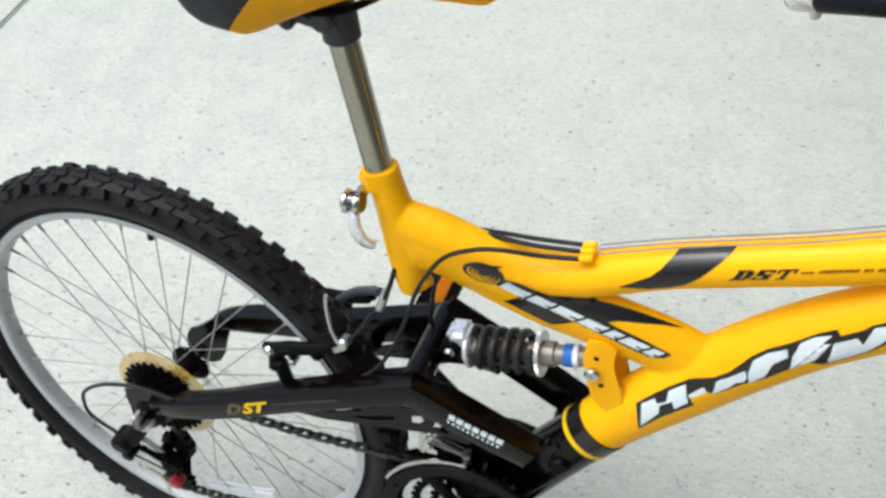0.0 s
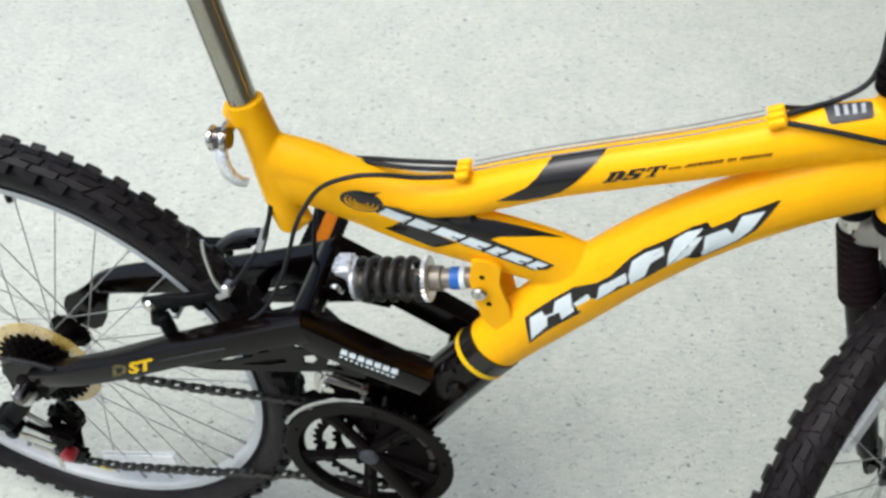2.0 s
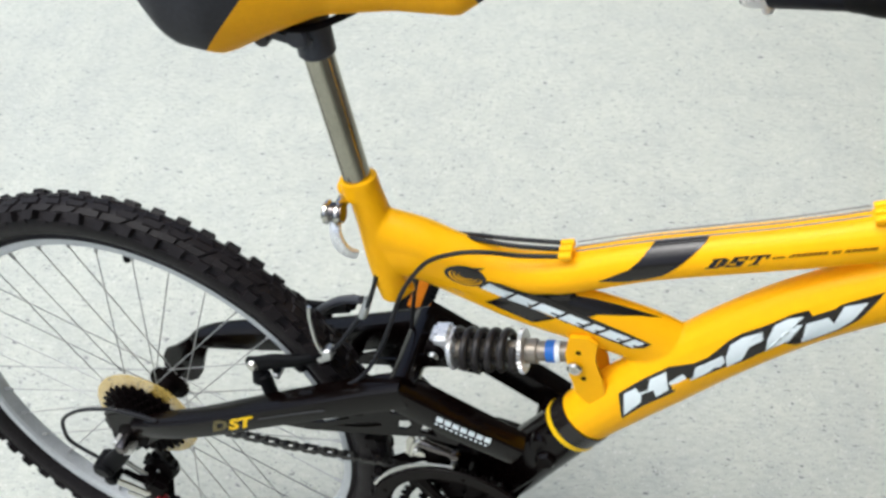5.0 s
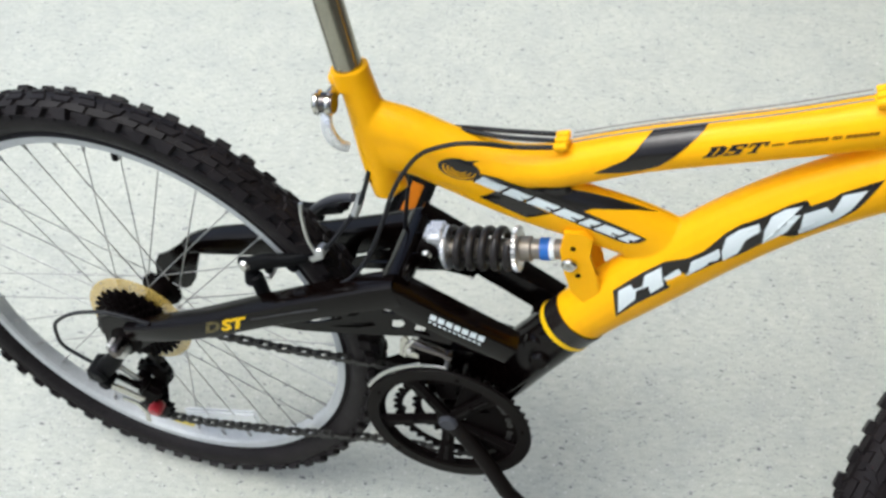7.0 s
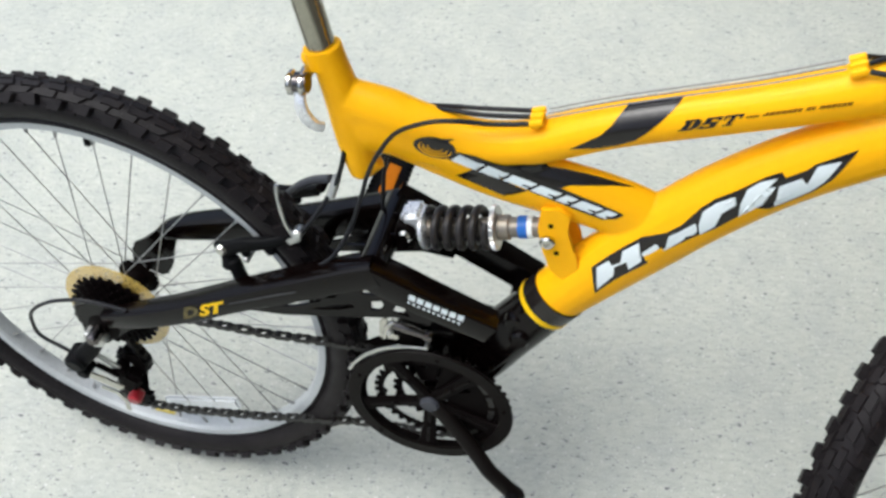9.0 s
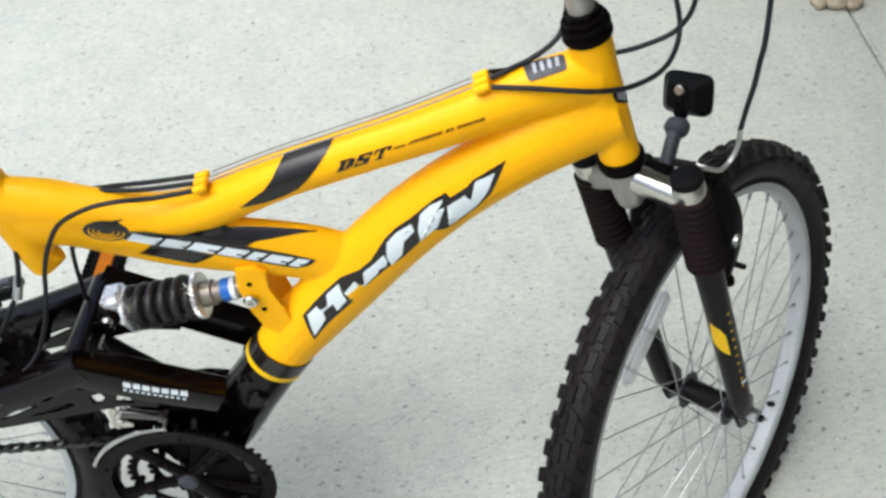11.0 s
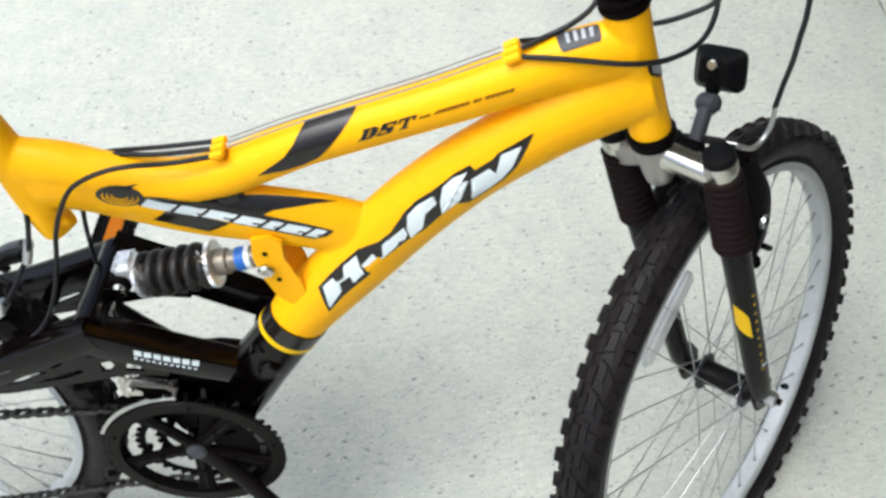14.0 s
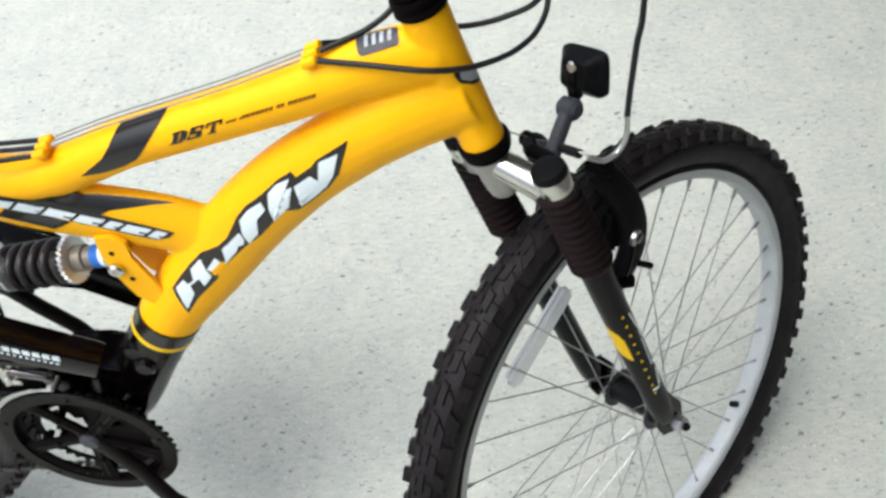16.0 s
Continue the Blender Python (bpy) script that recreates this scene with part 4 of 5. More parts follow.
part("stop_screw", rod((0.398, -0.052, 0.106), (0.401, -0.050, 0.117), 0.0030, 10), ALLOY, fd)
part("derailleur_clamp", lathe([(0.030, -0.008), (0.034, -0.007), (0.034, 0.007), (0.030, 0.008)], 28, (0.483, 0.0, 0.000), Vector((0.54, 0, 0.84))), GEAR, fd)

# ---- rear brake ----
for s in (-1, 1):
    bm = rod((0.213, s * 0.048, 0.124), (0.205, s * 0.046, 0.156), 0.0085, 14, bevel=0.002)
    rod((0.202, s * 0.050, 0.142), (0.200, s * 0.042, 0.158), 0.0092, 14, bm, 0.003)
    sweep(bm, spline([(0.190, s * 0.044, 0.166), (0.204, s * 0.045, 0.172), (0.222, s * 0.046, 0.182), (0.240, s * 0.045, 0.186), (0.262, s * 0.042, 0.193), (0.284, s * 0.038, 0.203)], 3), [(0.0058, 0.0108 - 0.0003 * k) for k in range(16)], 14, (0, 1, 0), 3)
    sweep(bm, [(0.221, s * 0.046, 0.180), (0.224, s * 0.046, 0.166)], [(0.005, 0.0060), (0.0045, 0.0045)], 12, (0, 1, 0), 3)
    sweep(bm, [(0.2480, s * 0.044, 0.188), (0.2545, s * 0.044, 0.173)], [(0.0048, 0.0092), (0.0035, 0.0050)], 12, (0, 1, 0), 3)
    arm = on_bike("brake_arm", bm, PLASTIC, "black linear-pull brake arm")
    part("brake_bolt", rod((0.1955, s * 0.054, 0.1715), (0.1955, s * 0.040, 0.1690), 0.0072, 16, bevel=0.003), STEEL, arm)
    part("brake_pad", box((0.055, 0.010, 0.010), (0.225, s * 0.022, 0.162), turn_y(-20), 0.003), RUBBER, arm)
    part("pad_bolt", rod((0.2235, s * 0.052, 0.1610), (0.2245, s * 0.026, 0.1610), 0.0046, 14, bevel=0.0015), ALLOY, arm)
    part("cable_bolt", rod((0.2890, s * 0.049, 0.2120), (0.2885, s * 0.032, 0.2080), 0.0062, 14, bevel=0.002), ALLOY if s < 0 else GEAR, arm)
    part("link_clip", box((0.018, 0.004, 0.007), (0.2850, s * 0.0475, 0.2040), turn_y(-35), 0.001), ALLOY if s < 0 else GEAR, arm)
on_bike("brake_noodle", tube([(0.2720, -0.0420, 0.2760), (0.2722, -0.0440, 0.2580), (0.2764, -0.0450, 0.2267), (0.2841, -0.0450, 0.2071)], 0.0022), ALLOY, "bent steel brake cable guide")
on_bike("brake_boot", tube([(0.2490, 0.0300, 0.1958), (0.2684, 0.0200, 0.2212), (0.2914, 0.0100, 0.2435), (0.3208, -0.0100, 0.2680)], 0.0050), BRACKET, "grey rubber cable boot")
on_bike("cable_ferrule", tube([(0.3301, -0.0140, 0.2775), (0.3272, -0.0180, 0.2659), (0.3236, -0.0220, 0.2539)], 0.0048, 10, 2), ALLOY)
on_bike("brake_cable", tube([(0.2930, -0.0420, 0.2137), (0.3034, -0.0360, 0.2263), (0.3157, -0.0280, 0.2457), (0.3265, -0.0200, 0.2634), (0.3362, -0.0180, 0.2915), (0.3411, -0.0160, 0.3137)], 0.0026), CABLE)

# ---- seat ----
P0_, P1_ = Vector((0.3235, 0, 0.418)), Vector((0.2920, 0, 0.567))
on_bike("seat_post", tube([P0_ - (P1_ - P0_) * 0.4, P1_], 0.0142, 32, 1), POST, "chromed steel seat post")
on_bike("seat_collar", sweep(bmesh.new(), [P0_ + (P1_ - P0_) * q for q in (-0.075, 0.055)], [0.0184, 0.0180], 28), YELLOW)
qr = on_bike("quick_release", rod((0.309, -0.027, 0.402), (0.309, -0.008, 0.402), 0.0066, 18, bevel=0.002), STEEL, "chromed seat quick-release lever")
part("cam", rod((0.2990, -0.031, 0.402), (0.3170, -0.031, 0.404), 0.0100, 24), DARKCHROME, qr)
for x in (0.3005, 0.3120):
    part("cam_disc", rod((x - 0.0032, -0.031, 0.402), (x + 0.0032, -0.031, 0.402), 0.0122, 28, bevel=0.0020), STEEL, qr, "chromed cam disc")
bm = sweep(bmesh.new(), spline([(0.309, -0.032, 0.398), (0.3105, -0.040, 0.385), (0.3145, -0.041, 0.371), (0.3215, -0.038, 0.360), (0.3290, -0.034, 0.356)], 5), [(0.0034, 0.0070 - 0.0018 * abs(k - 10) / 10) for k in range(21)], 12, (0, 1, 0), 3)
part("lever", bm, SILVER, qr, "curved chrome lever")


def saddle_bm(keep, n=44):
    """The saddle's shell as a loft of cross sections from tail to nose, cut where the cover changes colour."""
    bm = bmesh.new()
    rings = []
    for i in range(n + 1):
        t = i / n
        x = 0.138 + 0.310 * t
        wide = float(np.interp(t, [0, 0.05, 0.15, 0.28, 0.42, 0.58, 0.75, 0.93, 1.0], [0.030, 0.056, 0.076, 0.076, 0.056, 0.034, 0.024, 0.020, 0.009]))
        low = float(np.interp(t, [0, 0.08, 0.18, 0.30, 0.42, 0.55, 0.75, 0.93, 1.0], [0.628, 0.597, 0.573, 0.568, 0.587, 0.604, 0.612, 0.613, 0.630]))
        top = float(np.interp(t, [0, 0.1, 0.3, 0.6, 0.9, 1.0], [0.664, 0.676, 0.672, 0.658, 0.660, 0.650]))
        ring_v = []
        for k in range(32):
            w = 2 * math.pi * k / 32
            c, s_ = math.cos(w), math.sin(w)
            y = wide * math.copysign(abs(c) ** 0.6, c)
            z = (top + low) / 2 + (top - low) / 2 * math.copysign(abs(s_) ** 0.75, s_)
            ring_v.append(bm.verts.new((x, y, z)))
        rings.append(ring_v)
    for a, b in zip(rings, rings[1:]):
        for k in range(32):
            bm.faces.new((a[k], a[(k + 1) % 32], b[(k + 1) % 32], b[k]))
    bm.faces.new(rings[0])
    bm.faces.new(rings[-1][::-1])
    bmesh.ops.smooth_vert(bm, verts=bm.verts[:], factor=0.5, use_axis_x=True, use_axis_y=True, use_axis_z=True)
    tail, nose = ((0.226, 0, 0.59), Vector((1, 0, -0.75))), ((0.440, 0, 0.63), Vector((1, 0, 0.2)))
    for co, no, inside in {"tail": [(*tail, False)], "nose": [(*nose, True)], "mid": [(*tail, True), (*nose, False)]}[keep]:
        bmesh.ops.bisect_plane(bm, geom=bm.verts[:] + bm.edges[:] + bm.faces[:], plane_co=co, plane_no=no.normalized(), clear_inner=inside, clear_outer=not inside)
    return bm


saddle = on_bike("saddle", saddle_bm("tail"), SADDLE, "black and yellow padded vinyl saddle")
part("saddle_front", saddle_bm("mid"), SADDLEY, saddle, "yellow vinyl saddle cover")
part("saddle_nose", saddle_bm("nose"), SADDLE, saddle)
for s in (-1, 1):
    part("saddle_rail", tube([(0.205, s * 0.022, 0.612), (0.240, s * 0.022, 0.592), (0.30, s * 0.022, 0.594), (0.36, s * 0.012, 0.625)], 0.0035), GEAR, saddle)
bm = rod((0.284, -0.024, 0.582), (0.284, 0.024, 0.582), 0.0110, 24, bevel=0.003)
rod(Vector((0.294, 0, 0.556)), Vector((0.2885, 0, 0.596)), 0.0172, 24, bm, 0.003)
box((0.052, 0.046, 0.016), (0.272, 0, 0.5815), turn_y(12), 0.005, bm)
rod((0.252, -0.026, 0.578), (0.252, 0.026, 0.578), 0.0080, 14, bm, 0.002)
on_bike("saddle_clamp", bm, BRACKET, "black steel saddle clamp")

# ---- fork, unsteered; the steering turn is applied as a whole ----
TOP_L, END_L = Vector((0.9355, 0, 0.370)), Vector((1.075, 0, -0.008))
crown = sweep(bmesh.new(), [HEAD - K * q for q in (-0.003, 0.003, 0.018, 0.036, 0.044)], [0.0195, 0.0185, 0.0165, 0.0155, 0.0145], 28)
fork = on_fork("fork", crown, FORKSILVER, "suspension fork with silver crown and rubber boots")
c0 = HEAD - K * 0.020
for s in (-1, 1):
    y_top, y_end = (-0.060, -0.058) if s < 0 else (0.048, 0.047)
    a = Vector((TOP_L.x, y_top, TOP_L.z))
    b = Vector((END_L.x, y_end, END_L.z))
    bm = sweep(bmesh.new(), [c0 + Vector((0, s * 0.008, 0)), c0.lerp(a.lerp(b, 0.06), 0.5), a.lerp(b, 0.06)], [(0.014, 0.012), (0.0135, 0.0125), (0.014, 0.014)], 20, K, 2.4)
    part("crown_arm", bm, STEEL if s < 0 else FORKSILVER, fork, "bright silver crown arm")
    part("crown_clamp", sweep(bmesh.new(), [a.lerp(b, q) for q in (-0.004, 0.004, 0.040, 0.048)], [0.0145, 0.0155, 0.0155, 0.0150], 28), STEEL, fork)
    part("leg_cap", sweep(bmesh.new(), [a.lerp(b, q) for q in (-0.020, -0.018, -0.012, 0.0)], [0.0105, 0.0140, 0.0152, 0.0155], 28), PLASTIC, fork, "black plastic leg cap")
    boot_p, boot_r = [], []
    for k in range(57):
        q = 0.046 + 0.257 * k / 56
        boot_p.append(a.lerp(b, q))
        boot_r.append((0.0172 + 0.0024 * (k / 56) + 0.0012 * math.sin(k / 56 * 2 * math.pi * 11)) * (1.0 if k < 53 else (0.99, 0.95, 0.87, 0.74)[k - 53]))
    part("boot", sweep(bmesh.new(), boot_p, boot_r, 28), BOOT, fork, "ribbed black rubber boot")
    lp = [a.lerp(b, q) for q in (0.295, 0.305, 0.36, 0.5, 0.7, 0.9, 0.97, 1.0)]
    leg = part("lower_leg", sweep(bmesh.new(), lp, [0.0150, 0.0150, 0.0147, 0.0143, 0.0139, 0.0134, 0.0126, 0.009], 24), LEG, fork, "satin black lower leg")
    if s < 0:
        leg_right = leg
    drop = [(1.064, 0.022), (1.086, 0.018), (1.105, -0.006), (1.106, -0.030), (1.090, -0.042), (1.074, -0.036), (1.064, -0.016)]
    part("fork_dropout", plate(drop, (y_end - s * 0.0035) - 0.003, (y_end - s * 0.0035) + 0.003, 0.001), BLACK, fork)
    part("front_axle_nut", rod((FRONT.x, y_end + s * 0.000, FRONT.z), (FRONT.x, y_end + s * 0.014, FRONT.z), 0.0098, 6, bevel=0.002), ALLOY, fork, "zinc axle nut")
    part("axle_end", rod((FRONT.x, y_end, FRONT.z), (FRONT.x, y_end + s * 0.019, FRONT.z), 0.0046, 12, bevel=0.001), GEAR, fork)
bm = sweep(bmesh.new(), [c0 - K * 0.012, c0 - K * 0.030, c0 - K * 0.033], [0.0148, 0.0132, 0.0115], 24)
part("steerer_end", bm, FORKSILVER, fork)
# headset
for h0, h1, r in ((-0.001, 0.0085, 0.0225), (-0.006, 0.000, 0.0212)):
    on_bike("headset_cup", sweep(bmesh.new(), [HEAD + K * h0, HEAD + K * (h0 + 0.002), HEAD + K * (h1 - 0.002), HEAD + K * h1], [r - 0.001, r, r, r - 0.001], 32), GEAR)
for h0, h1, r, n in ((0.139, 0.145, 0.0214, 32), (0.1455, 0.148, 0.0200, 32), (0.1485, 0.154, 0.0212, 32), (0.1545, 0.160, 0.0195, 8), (0.160, 0.165, 0.0165, 6)):
    on_bike("headset_nut" if n < 20 else "headset_cup", sweep(bmesh.new(), [HEAD + K * h0, HEAD + K * (h0 + 0.002), HEAD + K * (h1 - 0.002), HEAD + K * h1], [r - 0.001, r, r, r - 0.001], n), GEAR)

# ---- stem and handlebar ----
bm = sweep(bmesh.new(), [HEAD + K * q for q in (0.15, 0.20, 0.245)], [0.0112] * 3, 24)
CLAMP = HEAD + K * 0.255 + Vector((0.035, 0, 0.012))
sweep(bm, [HEAD + K * 0.232, HEAD + K * 0.250, CLAMP], [0.014, 0.016, 0.018], 20)
on_fork("stem", bm, FORKSILVER, "silver quill stem")
bar_pts = [(0.925, 0.320, 0.6190), (0.9375, 0.123, 0.6409), (0.930, 0.092, 0.6415), (0.898, 0.055, CLAMP.z), (CLAMP.x, 0.03, CLAMP.z)]
bar_pts = bar_pts + [(x, -y, z) for x, y, z in bar_pts[::-1]]
bar = on_fork("handlebar", tube(bar_pts, 0.0112, 16, 6), GEAR, "black riser handlebar with rubber grips")
for s in (-1, 1):
    e = Vector((bar_pts[0][0], s * bar_pts[0][1], bar_pts[0][2]))
    f = Vector((bar_pts[1][0], s * bar_pts[1][1], bar_pts[1][2]))
    part("grip", sweep(bmesh.new(), [e.lerp(f, q) for q in (0.150, 0.165, 0.40, 0.575, 0.585)], [0.0142, 0.0150, 0.0148, 0.0152, 0.0144], 24), GRIP, bar, "black rubber grip")
    part("twist_shifter", sweep(bmesh.new(), [e.lerp(f, q) for q in (0.585, 0.60, 0.66, 0.74, 0.83)], [0.0150, 0.0162, 0.0172, 0.0200, 0.0205], 24), PLASTIC, bar, "black twist shifter")
    part("shifter_ring", sweep(bmesh.new(), [e.lerp(f, q) for q in (0.832, 0.854)], [0.0212, 0.0212], 28), ALLOY, bar, "thin silver shifter ring")
    part("shifter_body", sweep(bmesh.new(), [e.lerp(f, q) for q in (0.856, 0.87, 0.98, 1.0)], [0.0205, 0.0225, 0.0235, 0.018], 24), PLASTIC, bar)
    clamp_end = part("bar_end_clamp", sweep(bmesh.new(), [e.lerp(f, q) for q in (-0.004, 0.010, 0.140, 0.150)], [0.0140, 0.0150, 0.0150, 0.0140], 28), SILVER, bar, "silver clamp at the bar end")
    down = Vector((0.066, -0.66 * s, -0.75)) if s > 0 else Vector((0.0, 0.0, -1.0))
    down = (down - (f - e) * down.dot(f - e) / (f - e).length_squared).normalized()
    c = e.lerp(f, 0.120)
    part("clamp_lug", sweep(bmesh.new(), [c + down * 0.012, c + down * 0.0175, c + down * 0.0205], [(0.0075, 0.0075), (0.0062, 0.0062), (0.0045, 0.0045)], 14), SILVER, clamp_end)
    part("clamp_bolt", rod(c + down * 0.0195, c + down * 0.0215, 0.0038, 12, bevel=0.0008), DARKCHROME, clamp_end, "dark socket bolt")
    part("end_plug", sweep(bmesh.new(), [e.lerp(f, q) for q in (-0.020, -0.014, 0.0)], [0.0100, 0.0132, 0.0136], 24), PLASTIC, clamp_end, "black end plug")
    part("brake_lever", tube([e.lerp(f, 1.02) + Vector((0.022, 0, 0.004)), e.lerp(f, 0.85) + Vector((0.055, 0, 0.006)), e.lerp(f, 0.5) + Vector((0.060, 0, 0.004)), e.lerp(f, 0.12) + Vector((0.048, 0, 0.0))], 0.0050), ALLOY, bar, "silver brake lever")

# ---- front reflector on its bracket ----
ref = on_fork("front_reflector", tube([(0.984, -0.006, 0.322), (0.990, -0.005, 0.338), (1.003, -0.003, 0.356), (1.018, -0.001, 0.372)], 0.0074, 14), BRACKET, "black front reflector on a plastic bracket")
part("bracket_knuckle", rod((1.0225, -0.0120, 0.3755), (1.0225, 0.0105, 0.3755), 0.0100, 20, bevel=0.004), BRACKET, ref)
HOUSE = Matrix.Translation((1.0440, 0.001, 0.4020)) @ turn_y(5)
bm = sweep(bmesh.new(), [(-0.0125, 0, 0.001), (-0.0115, 0, 0.001), (-0.0060, 0, 0.0005), (0.0010, 0, 0), (0.0055, 0, 0), (0.0065, 0, 0)], [(0.0140, 0.0110), (0.0160, 0.0130), (0.0190, 0.0160), (0.0265, 0.0214), (0.0268, 0.0216), (0.0250, 0.0200)], 40, (0, 1, 0), 5.5)
box((0.007, 0.013, 0.024), (-0.0105, 0.001, 0.002), None, 0.002, bm)
part("reflector_housing", bm, PLASTIC, ref, "black square reflector housing", HOUSE)
part("reflector_lens", box((0.003, 0.042, 0.032), (0.0066, 0, 0), bevel=0.001), CLEAR, ref, "", HOUSE)
part("reflector_bolt", rod((-0.0115, 0.001, 0.0075), (-0.0145, 0.001, 0.0075), 0.0052, 16, bevel=0.001), ALLOY, ref, "bright steel bolt", HOUSE)
part("screw_hole", rod((-0.0148, 0.001, -0.0065), (-0.0130, 0.001, -0.0065), 0.0022, 12), GEAR, ref, "", HOUSE)
part("reflector_neck", box((0.010, 0.014, 0.014), (-0.010, 0, -0.016), turn_y(-20), 0.003), PLASTIC, ref, "", HOUSE)
part("bracket_bolt", rod((0.974, -0.022, 0.352), (0.978, 0.006, 0.352), 0.007, 14, bevel=0.001), GEAR, ref)

# ---- front brake ----
for s in (-1, 1):
    bm = sweep(bmesh.new(), spline([(1.016, s * 0.050, 0.212), (1.030, s * 0.053, 0.228), (1.039, s * 0.054, 0.252), (1.037, s * 0.052, 0.282), (1.025, s * 0.044, 0.312), (1.010, s * 0.038, 0.334)], 4), [(0.0080, 0.0120 + 0.0035 * math.sin(math.pi * k / 20)) for k in range(21)], 14, (0, 1, 0), 3)
    rod((1.008, s * 0.056, 0.214), (1.010, s * 0.040, 0.214), 0.0115, 18, bm, 0.003)
    arm = on_fork("brake_arm", bm, PLASTIC, "black linear-pull brake arm")
    part("pad_holder", box((0.032, 0.022, 0.046), (1.024, s * 0.036, 0.262), turn_y(16), 0.006), PLASTIC, arm)
    part("brake_pad", box((0.012, 0.010, 0.060), (1.030, s * 0.022, 0.262), turn_y(16), 0.003), RUBBER, arm)
    part("pad_bolt", rod((1.036, s * 0.0655, 0.2535), (1.031, s * 0.044, 0.258), 0.0058, 14, bevel=0.002), DARKCHROME, arm)
    part("pad_washer", rod((1.0345, s * 0.0635, 0.2545), (1.0332, s * 0.0585, 0.2555), 0.0080, 18, bevel=0.001), ALLOY, arm)
    part("pivot_bolt", rod((1.028, s * 0.060, 0.210), (1.004, s * 0.050, 0.215), 0.0075, 14, bevel=0.001), GEAR, arm)
    part("spring_wire", tube([(1.014, s * 0.058, 0.206), (1.026, s * 0.062, 0.232), (1.034, s * 0.061, 0.264), (1.028, s * 0.052, 0.292)], 0.0011, 6), DARKCHROME, arm)
    part("spring_screw", rod((1.036, s * 0.060, 0.225), (1.054, s * 0.062, 0.212), 0.0034, 10, bevel=0.001), GEAR, arm)
    part("cable_bolt", rod((1.012, s * 0.030, 0.334), (1.013, s * 0.054, 0.335), 0.0078, 16, bevel=0.002), GEAR, arm)
on_fork("brake_noodle", tube([(1.0205, -0.0690, 0.390), (1.0222, -0.0655, 0.368), (1.0165, -0.0610, 0.3540), (1.0020, -0.058, 0.3505), (0.9900, -0.050, 0.3560)], 0.0024), ALLOY, "bent steel brake cable guide")
on_fork("noodle_bracket", sweep(bmesh.new(), [(0.9935, -0.042, 0.3560), (1.0080, -0.041, 0.3440), (1.0320, -0.040, 0.3190)], [(0.0052, 0.0010)] * 3, 10, (0, 1, 0), 4), ALLOY, "thin steel link bracket")
on_fork("brake_link_wire", tube([(1.0103, 0.040, 0.339), (0.998, 0.040, 0.3475), (0.985, 0.041, 0.357)], 0.0007, 6), STEEL)
on_fork("brake_cable_boot", tube([(0.995, -0.036, 0.353), (0.998, -0.012, 0.350), (1.004, 0.014, 0.343), (1.010, 0.036, 0.335)], 0.0044, 10), RUBBER, "ribbed black cable boot")
on_fork("adjuster", rod((0.976, 0.006, 0.360), (0.984, 0.012, 0.352), 0.0065, 14, bevel=0.002), PLASTIC)
on_fork("brake_cable", tube([(1.0212, -0.0680, 0.386), (1.0167, -0.0760, 0.4126), (1.0125, -0.0840, 0.4366), (1.0135, -0.0880, 0.4594), (1.0183, -0.0900, 0.4790), (1.022, -0.092, 0.53), (1.00, -0.10, 0.59), (0.97, -0.12, 0.64), (0.92, -0.16, 0.648)], 0.0026), CABLE)

# ---- cables along the frame ----
for x, z in ((0.5335, 0.382), (0.7925, 0.479)):
    run = Vector((0.914, 0, 0.406 if x > 0.6 else 0.30)).normalized()
    bm = bmesh.new()
    for y, dz in ((-0.0148, -0.0005), (-0.0060, 0.0008), (0.0028, 0.0012)):
        c = Vector((x, y, z + dz))
        sweep(bm, [c - run * 0.0068, c - run * 0.0058, c + run * 0.0058, c + run * 0.0068], [(0.0028, 0.0028), (0.0037, 0.0037), (0.0037, 0.0037), (0.0028, 0.0028)], 14, (0, 1, 0), 3.0)
    box((0.0095, 0.018, 0.007), (x, -0.006, z - 0.0060), turn_y(-math.degrees(math.atan2(run.z, run.x))), 0.002, bm)
    on_bike("cable_clip", bm, YELLOW, "yellow cable guide clip")
on_bike("gear_cable", tube([(0.527, -0.0155, 0.3800), (0.49, -0.0190, 0.376), (0.456, -0.026, 0.379), (0.4287, -0.029, 0.374), (0.4013, -0.031, 0.359), (0.383, -0.032, 0.332), (0.370, -0.033, 0.302), (0.362, -0.036, 0.272), (0.349, -0.044, 0.230), (0.330, -0.056, 0.196), (0.298, -0.064, 0.172), (0.27, -0.066, 0.158)], 0.0024), CABLE)
on_bike("brake_cable", tube([(0.530, -0.0060, 0.3818), (0.48, -0.004, 0.3745), (0.44, 0.002, 0.3700), (0.415, 0.010, 0.3615), (0.392, 0.022, 0.344), (0.368, 0.028, 0.325), (0.352, 0.022, 0.295)], 0.0024), CABLE)
on_bike("gear_cable", tube([(0.530, 0.0035, 0.3824), (0.48, 0.005, 0.3755), (0.44, 0.012, 0.3670), (0.412, 0.022, 0.3545), (0.392, 0.028, 0.335), (0.378, 0.030, 0.30), (0.368, 0.028, 0.25), (0.366, 0.02, 0.16), (0.385, -0.02, 0.09)], 0.0024), CABLE)
for y, dz in ((-0.0090, -0.0002), (-0.0030, 0.0008), (0.0035, 0.001)):
    on_bike("inner_cable", tube([(0.543, y, 0.3855 + dz), (0.60, y, 0.4085 + dz), (0.66, y, 0.4295 + dz), (0.72, y, 0.4505 + dz), (0.784, y, 0.4765 + dz)], 0.0008, 6), INNER)
